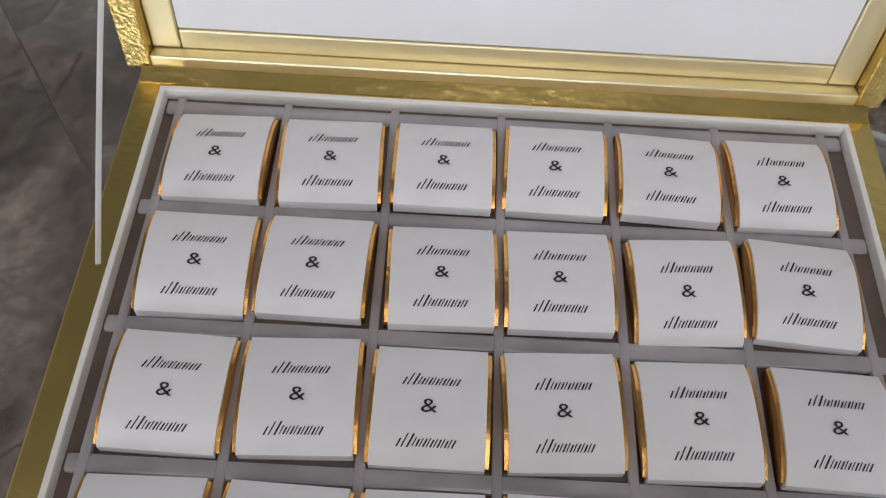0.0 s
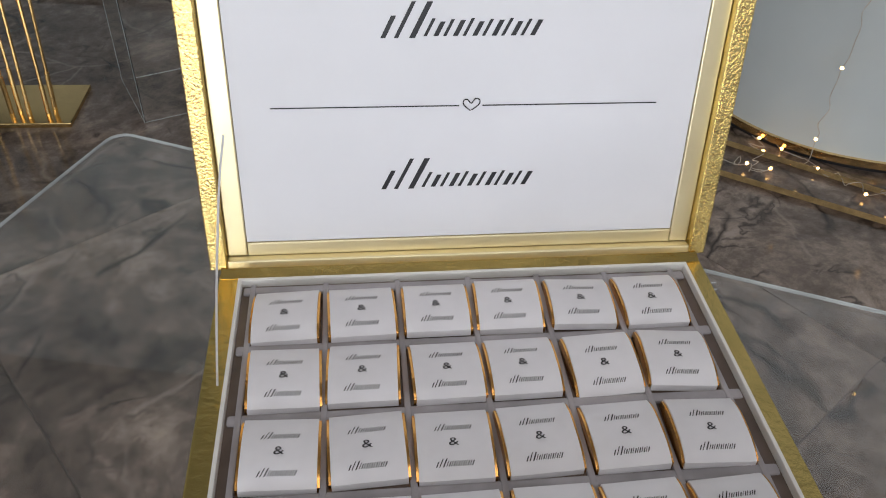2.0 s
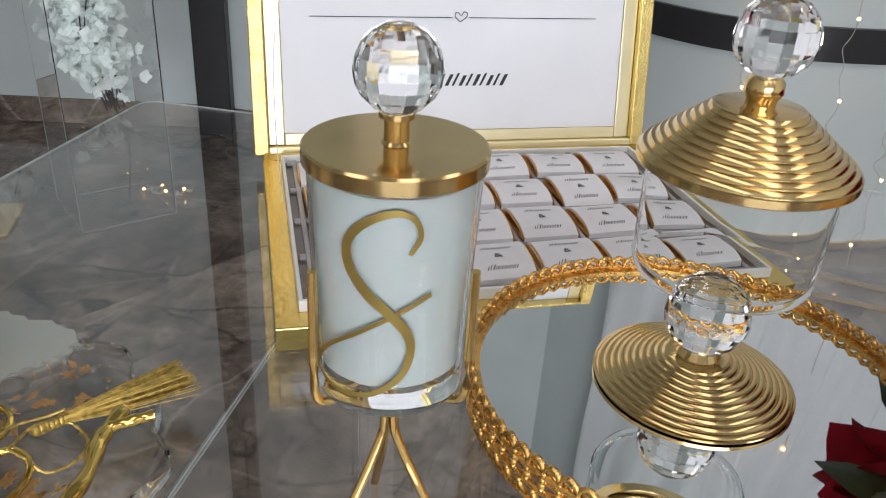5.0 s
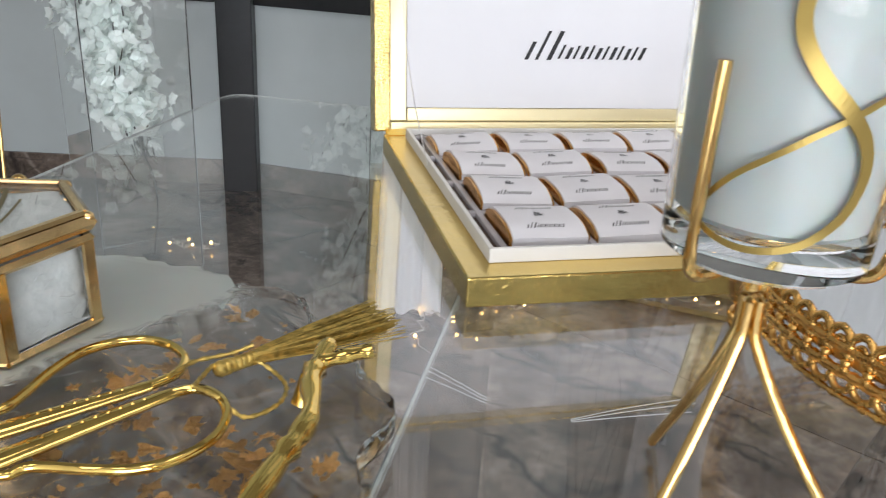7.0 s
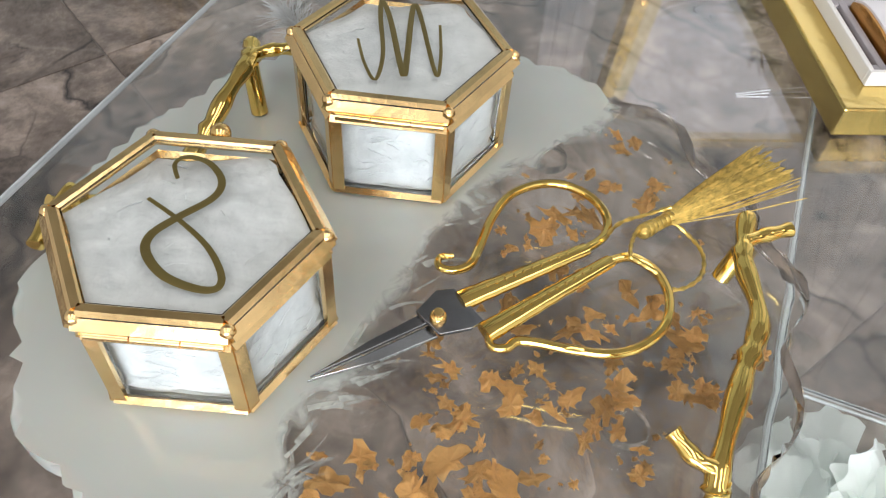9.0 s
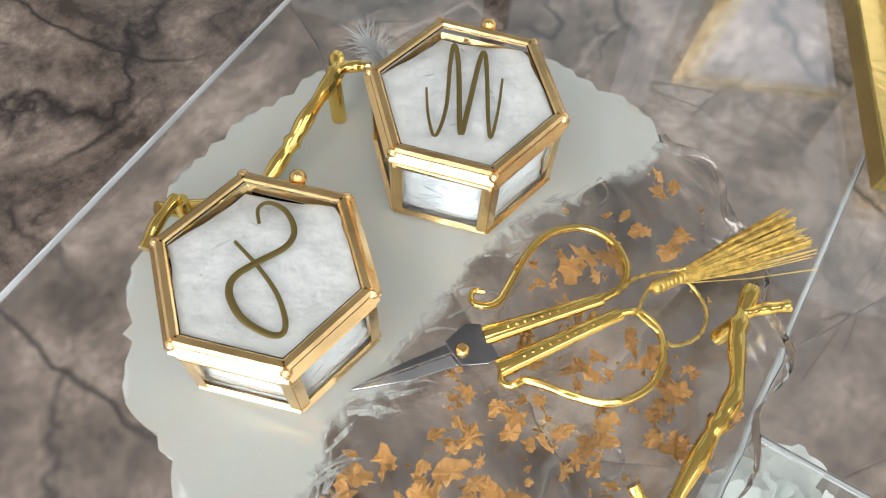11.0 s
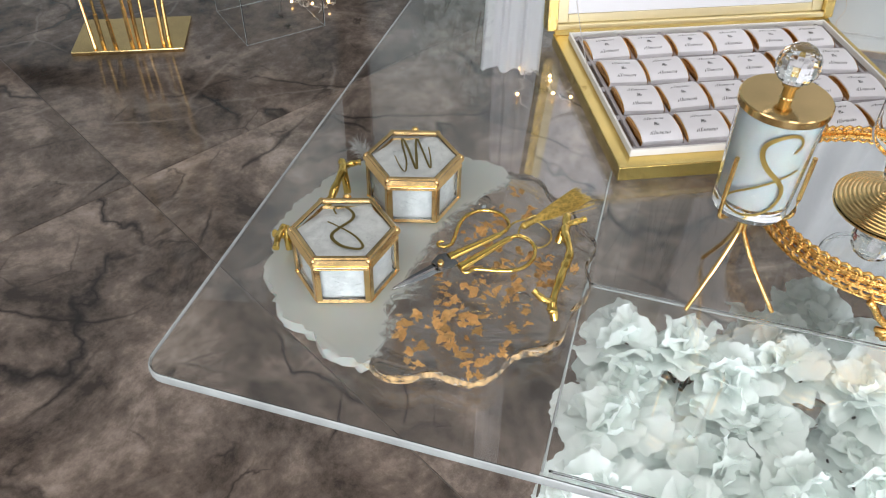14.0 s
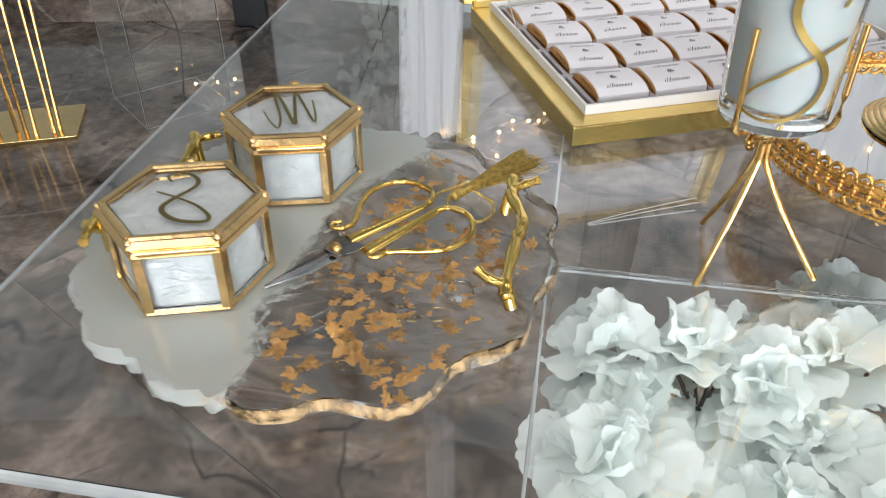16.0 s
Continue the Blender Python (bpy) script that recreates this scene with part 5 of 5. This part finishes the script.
bm = bmesh.new()
rr = round_rect(-0.058, 0.058, -0.078, 0.078, 0.004, 3)
for z in (0.0035, 0.054):
    tube(bm, [(x, y, z) for x, y in rr], 0.0030, 6, closed=True)
part("frame", bm, M_FILIGREE, ob_, smooth=True)
part("clear_lid", box(-0.052, 0.052, -0.072, 0.072, 0.0535, 0.066, bevel=0.003), M_JAR, ob_, "clear acrylic lid", shadow=False)

# ---- silk hydrangeas inside the pedestal ----
def ruffled(bm, h, spread, m, seed):
    """One broad pleated fan of a petal with a scalloped edge."""
    g = []
    nu, nv = 22, 6
    for j in range(nv + 1):
        row = []
        for i in range(nu + 1):
            s, t = i / nu * 2 - 1, 0.06 + 0.94 * j / nv
            q = Vector((s * 1.5, t * 1.2, seed * 7))
            edge = (1 - 0.22 * s * s) * (0.94 + 0.06 * abs(math.sin(10.5 * s + seed))) + 0.09 * noise.noise(q * 2.0)
            r = h * t * (1 - t ** 3 * (1 - edge))
            an = s * spread + 0.10 * noise.noise(q * 1.7 + Vector((5, 0, 0)))
            y = 0.016 * h * t * math.sin(13 * s + seed) + 0.32 * h * t ** 1.6 * noise.noise(q) + 0.22 * h * t ** 3 * noise.noise(q * 2.6) - 0.14 * h * t * t
            row.append(bm.verts.new(m @ Vector((r * math.sin(an), y, r * math.cos(an)))))
        g.append(row)
    for j in range(nv):
        for i in range(nu):
            bm.faces.new((g[j][i], g[j][i + 1], g[j + 1][i + 1], g[j + 1][i]))


def hydrangea(m, seed):
    t = thing("silk_hydrangea", m, "white silk hydrangea standing in the clear pedestal", "flower", "white flowers under the tabletop")
    rr = random.Random(seed)
    for cnt, tilt, z, h in ((4, 104, -0.014, 0.030), (6, 80, -0.002, 0.031), (6, 56, 0.004, 0.027), (5, 32, 0.008, 0.023), (4, 8, 0.010, 0.018)):
        for k in range(cnt):
            bm = bmesh.new()
            ruffled(bm, h * rr.uniform(0.82, 1.12), rr.uniform(0.85, 1.15), pose(rr.uniform(-.009, .009), rr.uniform(-.009, .009), z + rr.uniform(-.005, .005), 0, 0, 360 * k / cnt + tilt + rr.uniform(-18, 18)) @ pose(0, -0.001, 0, tilt + rr.uniform(-26, 22), rr.uniform(-18, 18), 0), rr.uniform(0, 6))
            part("petal", bm, M_PETAL, t, smooth=True, sharp=180)
    bm = bmesh.new()
    for k in range(5):
        a = 2.4 * k
        tube(bm, [(0.001, 0, -0.03), (0.010 * math.cos(a), 0.010 * math.sin(a), -0.012), (0.016 * math.cos(a), 0.016 * math.sin(a), 0.002)], 0.0009, 5)
    tube(bm, [(0, 0, -0.026), (0.004, 0.002, -0.2), (0, 0, -(m.translation.z - FLOOR) + 0.001)], 0.0022, 6)
    part("stem", bm, M_TWIG, t, "thin dark flower stem")
    return t


rf = random.Random(9)
protos = []
spots = []
for iu in range(4):
    for iv in range(3):
        spots.append((0.263 + iu * 0.048 + (0.012 if iv % 2 else 0) + rf.uniform(-.008, .008), 0.026 + iv * 0.043 + rf.uniform(-.006, .006), -0.043 - rf.uniform(0, 0.030)))
for iu in range(4):
    for iv in range(3):
        if (iu + 2 * iv) % 3:
            spots.append((0.270 + iu * 0.046 + rf.uniform(-.012, .012), 0.035 + iv * 0.042 + rf.uniform(-.008, .008), -0.135 - rf.uniform(0, 0.06)))
spots = [p for k, p in enumerate(spots) if k not in (1, 5, 9)]
spots += [(0.302, 0.134, -0.040), (0.358, 0.137, -0.040), (0.262, 0.132, -0.043), (0.262, 0.080, -0.050), (0.330, 0.118, -0.046), (0.408, 0.132, -0.042)]
spots += [(0.372, 0.196, -0.085), (0.415, 0.20, -0.075), (0.405, 0.245, -0.10), (0.375, 0.25, -0.13), (0.41, 0.29, -0.12)]
for n, (u_, v_, z_) in enumerate(spots):
    m = TABLE @ pose(u_, v_, z_, rf.uniform(-14, 14), rf.uniform(-14, 14), rf.uniform(0, 360))
    if n < 4:
        protos.append(hydrangea(pose(m.translation.x, m.translation.y, m.translation.z, 0, 0, rf.uniform(0, 360)), 30 + n))
    else:
        copy_thing(protos[n % 4], m)

# ---- gold candelabra on the floor ----
cd = thing("floor_candelabra", pose(-0.893, 1.725, FLOOR, 0, 0, -1), "gold rod candelabra on a rectangular base with white tapers", "candelabra")
part("base", box(-0.150, 0.150, -0.096, 0.096, 0.0005, 0.013, bevel=0.002), M_LIDGOLD, cd, "flat gold metal base plate")
tops = [(-0.088, -0.075, -0.150, 0.05, 0.62), (-0.070, -0.060, -0.085, 0.02, 0.98), (-0.035, -0.072, -0.070, -0.04, 0.86), (0.008, -0.066, -0.010, 0.03, 1.16), (0.022, -0.05, 0.028, 0.06, 1.30), (0.050, -0.070, 0.062, -0.03, 0.48), (0.092, -0.064, 0.105, 0.0, 0.92), (0.104, -0.05, 0.140, 0.05, 1.2)]
for bx, by, tx, ty, h in tops:
    bm = bmesh.new()
    tube(bm, [(bx, by, 0.012), (tx, ty, h)], 0.0042, 8)
    part("rod", bm, M_GOLD, cd, smooth=True)
    bm = bmesh.new()
    tube(bm, [(bx, by, 0.012), (bx + (tx - bx) * 0.09, by + (ty - by) * 0.09, 0.012 + 0.09 * h)], 0.0058, 8)
    part("rod_sleeve", bm, M_GOLD, cd, smooth=True)
    part("candle_cup", lathe([(0, 0), (0.006, 0), (0.024, 0.006), (0.025, 0.009), (0.012, 0.009), (0.012, 0.03), (0, 0.03)], 20), M_GOLD, cd, smooth=True, m=Matrix.Translation((tx, ty, h)))
    part("taper_candle", lathe([(0, 0.02), (0.011, 0.02), (0.008, 0.26), (0.003, 0.272), (0, 0.273)], 16), M_TAPER, cd, "white taper candle", smooth=True, m=Matrix.Translation((tx, ty, h)))

# ---- blossom branch in a clear floor vase ----
def blossom_vase(m, label, height, seed, twigs, start):
    """A clear square vase with thin black branches; twigs gives (low, high) ways for each branch, blossoms from the step start on."""
    vase = thing("floor_blossom_vase", m, label, "vase", "blossom vases")
    for b in ((-0.12, 0.12, -0.12, -0.117), (-0.12, 0.12, 0.117, 0.12), (-0.12, -0.117, -0.117, 0.117), (0.117, 0.12, -0.117, 0.117)):
        part("vase_panel", box(*b, 0.001, height), M_ACRYL, vase, shadow=False)
    bm = bmesh.new()
    for x in (-0.12, 0.12):
        for y in (-0.12, 0.12):
            tube(bm, [(x, y, 0.001), (x, y, height)], 0.0006, 5)
    for a, b in (((-0.12, -0.12), (0.12, -0.12)), ((0.12, -0.12), (0.12, 0.12)), ((0.12, 0.12), (-0.12, 0.12)), ((-0.12, 0.12), (-0.12, -0.12))):
        tube(bm, [(*a, 0.002), (*b, 0.002)], 0.0006, 5)
    part("bright_edge", bm, M_ACRYL_EDGE, vase, shadow=False)
    rb = random.Random(seed)
    bm, flowers = bmesh.new(), bmesh.new()
    for zs, x0, x1 in twigs:
        p = [Vector((0.04, 0.02, 0.003)), Vector((0.045 + rb.uniform(-.02, .02), 0.02, zs[0])), Vector((rb.uniform(-.05, .04), rb.uniform(-.03, .05), zs[1])), Vector((0.5 * rb.uniform(x0, x1), rb.uniform(-.05, .08), zs[2])), Vector((rb.uniform(x0, x1), rb.uniform(-.07, .1), zs[3] + rb.uniform(-0.1, 0.1)))]
        q = smoothed(p, 6)
        q0 = 0 if zs is twigs[0][0] and not bm.verts else start - 3
        tube(bm, q[q0:], [0.0026 - 0.0016 * i / len(q) for i in range(q0, len(q))], 5)
        for i in range(start, len(q)):
            for _ in range(11):
                c = q[i] + Vector((rb.gauss(0, 0.030), rb.gauss(0, 0.030), rb.gauss(0, 0.022)))
                mm = Matrix.Translation(c) @ pose(0, 0, 0, rb.uniform(0, 360), rb.uniform(0, 360), rb.uniform(0, 360))
                for w in range(5):
                    ang = 2 * math.pi * w / 5
                    d, sd = Vector((math.cos(ang), math.sin(ang), 0)), Vector((-math.sin(ang), math.cos(ang), 0))
                    ln = rb.uniform(0.014, 0.023)
                    vs = [Vector((0, 0, 0)), d * ln * 0.55 + sd * ln * 0.5 + Vector((0, 0, 0.003)), d * ln + Vector((0, 0, 0.007)), d * ln * 0.55 - sd * ln * 0.5 + Vector((0, 0, 0.003))]
                    flowers.faces.new([flowers.verts.new(mm @ v) for v in vs])
    part("branchwork", bm, M_TWIG, vase, "thin black branches", smooth=True)
    tagged(part("blossom", flowers, M_PETAL, vase), "dense white blossoms on the branches", kind="stuff")
    return vase


blossom_vase(pose(-0.515, 1.80, FLOOR, 0, 0, 24), "tall clear acrylic vase with white blossom branches", 0.95, 77, [((0.20, 0.42, 0.68, 0.98), -0.26, 0.05)] * 6 + [((0.20, 0.44, 0.85, 1.35), -0.38, 0.02)] * 6, 11)
blossom_vase(pose(0.25, 1.90, FLOOR, 0, 0, -28), "tall clear vase with high white blossom branches behind the curtain", 0.60, 78, [((0.35, 0.72, 1.20, 1.78), -0.40, -0.10)] * 5 + [((0.30, 0.60, 0.95, 1.35), -0.34, -0.05)] * 3, 13)

# ---- curtain ----
cur = thing("sheer_curtain", pose(0.125, 1.415, FLOOR, 0, 0, -17), "white sheer curtain hanging to the floor", "curtain")
bm = bmesh.new()
g = []
nx, nz = 72, 40
for j in range(nz + 1):
    t = j / nz
    row = []
    for i in range(nx + 1):
        s = i / nx * 2 - 1
        w = 0.077 * (1 - 0.40 * min(1, t * 1.6) + 0.1 * t)
        amp = 0.007 + 0.004 * t
        row.append(bm.verts.new((s * w + 0.04 * t + 0.004 * math.sin(s * 9 + t * 3), amp * math.sin(s * 10 + 1.5 * math.sin(t * 2)) + 0.4 * amp * math.sin(s * 23 + t), 0.006 + 0.006 * math.sin(s * 8) * (t < 0.01) + t * (CEIL - FLOOR - 0.012))))
    g.append(row)
for j in range(nz):
    for i in range(nx):
        bm.faces.new((g[j][i], g[j][i + 1], g[j + 1][i + 1], g[j + 1][i]))
bmesh.ops.solidify(bm, geom=bm.faces[:], thickness=0.001)
part("cloth", bm, M_CLOTH, cur, smooth=True)

# ---- white drape high before the rounded wall ----
drape = thing("draped_backdrop", ID, "white pleated cloth draped high on the rounded wall", "drape")
bm = bmesh.new()
rows = []
for j in range(31):
    t = j / 30
    row = []
    for i in range(101):
        f = i / 100
        x = 0.84 + 0.96 * f
        y = 1.27 + 0.30 * max(0, (1.12 - x) / 0.28) ** 1.6 + 0.05 * max(0, x - 1.42)
        fold = 0.016 * math.sin(46 * f + 7 * t + 1.2 * math.sin(3 * t)) + 0.007 * math.sin(97 * f + 11 * t)
        row.append(bm.verts.new((x, y - 0.02 + fold, 0.42 + 0.10 * math.sin(3.1 * f) * (1 - t) + t * 1.60)))
    rows.append(row)
for A, B in zip(rows, rows[1:]):
    for i in range(100):
        bm.faces.new((A[i], A[i + 1], B[i + 1], B[i]))
bmesh.ops.solidify(bm, geom=bm.faces[:], thickness=0.001)
part("cloth", bm, M_CLOTH, drape, smooth=True, sharp=180)

# ---- gold backdrop base and fairy lights ----
bs = thing("backdrop_stand_base", Matrix.Translation((0, 0, FLOOR)), "slim gold metal floor frame of a backdrop stand", "stand")
for a, b in (((0.70, 1.60), (1.45, 1.03)), ((0.62, 1.47), (1.38, 0.96))):
    bm = bmesh.new()
    tube(bm, [(*a, 0.0085), (*b, 0.0085)], 0.0115, 4, flat=0.7)
    part("rail", bm, M_BRASS, bs)
bm = bmesh.new()
tube(bm, [(0.70, 1.60, 0.0085), (0.62, 1.47, 0.0085)], 0.0105, 4, flat=0.7)
part("cross_rail", bm, M_BRASS, bs)
bm = bmesh.new()
bmesh.ops.create_uvsphere(bm, u_segments=8, v_segments=6, radius=0.0042)
bulb_me = bpy.data.meshes.new("bulb")
bm.to_mesh(bulb_me)
bm.free()
bulb_me.shade_smooth()
bulb_me.materials.append(M_BULB)


def fairy(name, pts, nb, seed, label, wob=0.02):
    t = thing(name, ID, label, "string lights", "fairy lights")
    r = random.Random(seed)
    P = smoothed(pts, 12)
    P = [p + Vector((r.gauss(0, wob), r.gauss(0, wob), abs(r.gauss(0, wob * 0.4)))) for p in P]
    P = smoothed([tuple(p) for p in P], 3)
    bm = bmesh.new()
    tube(bm, P, 0.0011, 4)
    part("wire", bm, M_WIRE, t)
    for i in range(nb):
        p = P[int((i + 0.5) * len(P) / nb)]
        shared("bulb", bulb_me, t, Matrix.Translation(p + Vector((0, 0, 0.003))))
    return t


Z = FLOOR + 0.008
fairy("fairy_lights", [(0.74, 1.53, Z), (0.80, 1.44, Z), (0.90, 1.36, Z), (0.95, 1.50, Z), (1.05, 1.32, Z), (1.2, 1.18, Z)], 11, 1, "warm fairy lights tangled in the gold base", 0.014)
fairy("fairy_lights", [(0.119, 1.223, Z), (0.170, 1.395, Z), (0.225, 1.355, Z), (0.207, 1.318, Z), (0.252, 1.245, Z), (0.300, 1.390, Z), (0.365, 1.430, Z), (0.405, 1.400, Z), (0.46, 1.46, Z), (0.515, 1.52, Z)], 12, 2, "warm fairy lights lying on the floor", 0.008)
fairy("fairy_lights", [(-0.45, 1.90, Z), (-0.41, 1.87, Z), (-0.36, 1.85, Z), (-0.32, 1.87, Z)], 3, 3, "warm fairy lights at the blossom vase", 0.012)
for i, (x, y) in enumerate(((1.02, 1.40), (1.20, 1.28), (1.34, 1.24))):
    fairy("hanging_fairy_lights", [(x, y, 1.6), (x + 0.01, y, 0.7), (x - 0.012, y - 0.01, 0.0), (x, y, -0.4), (x - 0.01, y - 0.02, Z)], 8, 10 + i, "fairy light strand hanging before the wall", 0.006)

# ---- reflected light streaks, drawn as thin pale tubes on the floor ----
for ya, yb, x1 in ((0.948, 0.985, 0.640), (0.944, 0.966, 0.635), (0.940, 0.938, 0.610)):
    cable = thing("floor_cable", ID, "thin pale tube drawing a reflected streak on the floor", "cable", "floor cables")
    bm = bmesh.new()
    tube(bm, smoothed([(0.36, ya, FLOOR + 0.0022), (0.48, (ya + yb) / 2 + 0.002, FLOOR + 0.0022), (x1, yb, FLOOR + 0.0022)], 6), 0.0010, 6)
    part("streak_tube", bm, M_RIBBON, cable, smooth=True)

# ---- floor tiles ----
ground = tagged(part("floor", box(-3.2, 3.4, -6.5, 3.5, FLOOR - 0.12, FLOOR - 0.0025), M_GROUT), "polished dark marble tile floor", "floor", kind="structure")
TS = 1.2
bm = bmesh.new()
add_box(bm, -TS / 2 + 0.0012, TS / 2 - 0.0012, -TS / 2 + 0.0012, TS / 2 - 0.0012, -0.0085, 0.0, bevel=0.0008)
tile_me = bpy.data.meshes.new("tile")
bm.to_mesh(tile_me)
bm.free()
tile_me.materials.append(M_MARBLE)
ga = 35.6
for i in range(-8, 6):
    for j in range(-8, 5):
        m = pose(-0.805, 1.045, FLOOR + 0.0, 0, 0, ga) @ pose(TS * (i + 0.5), TS * (j + 0.5), 0)
        if abs(m.translation.x - 0.1) < 3.3 and -6.7 < m.translation.y < 3.5:
            shared("tile", tile_me, ground, m)
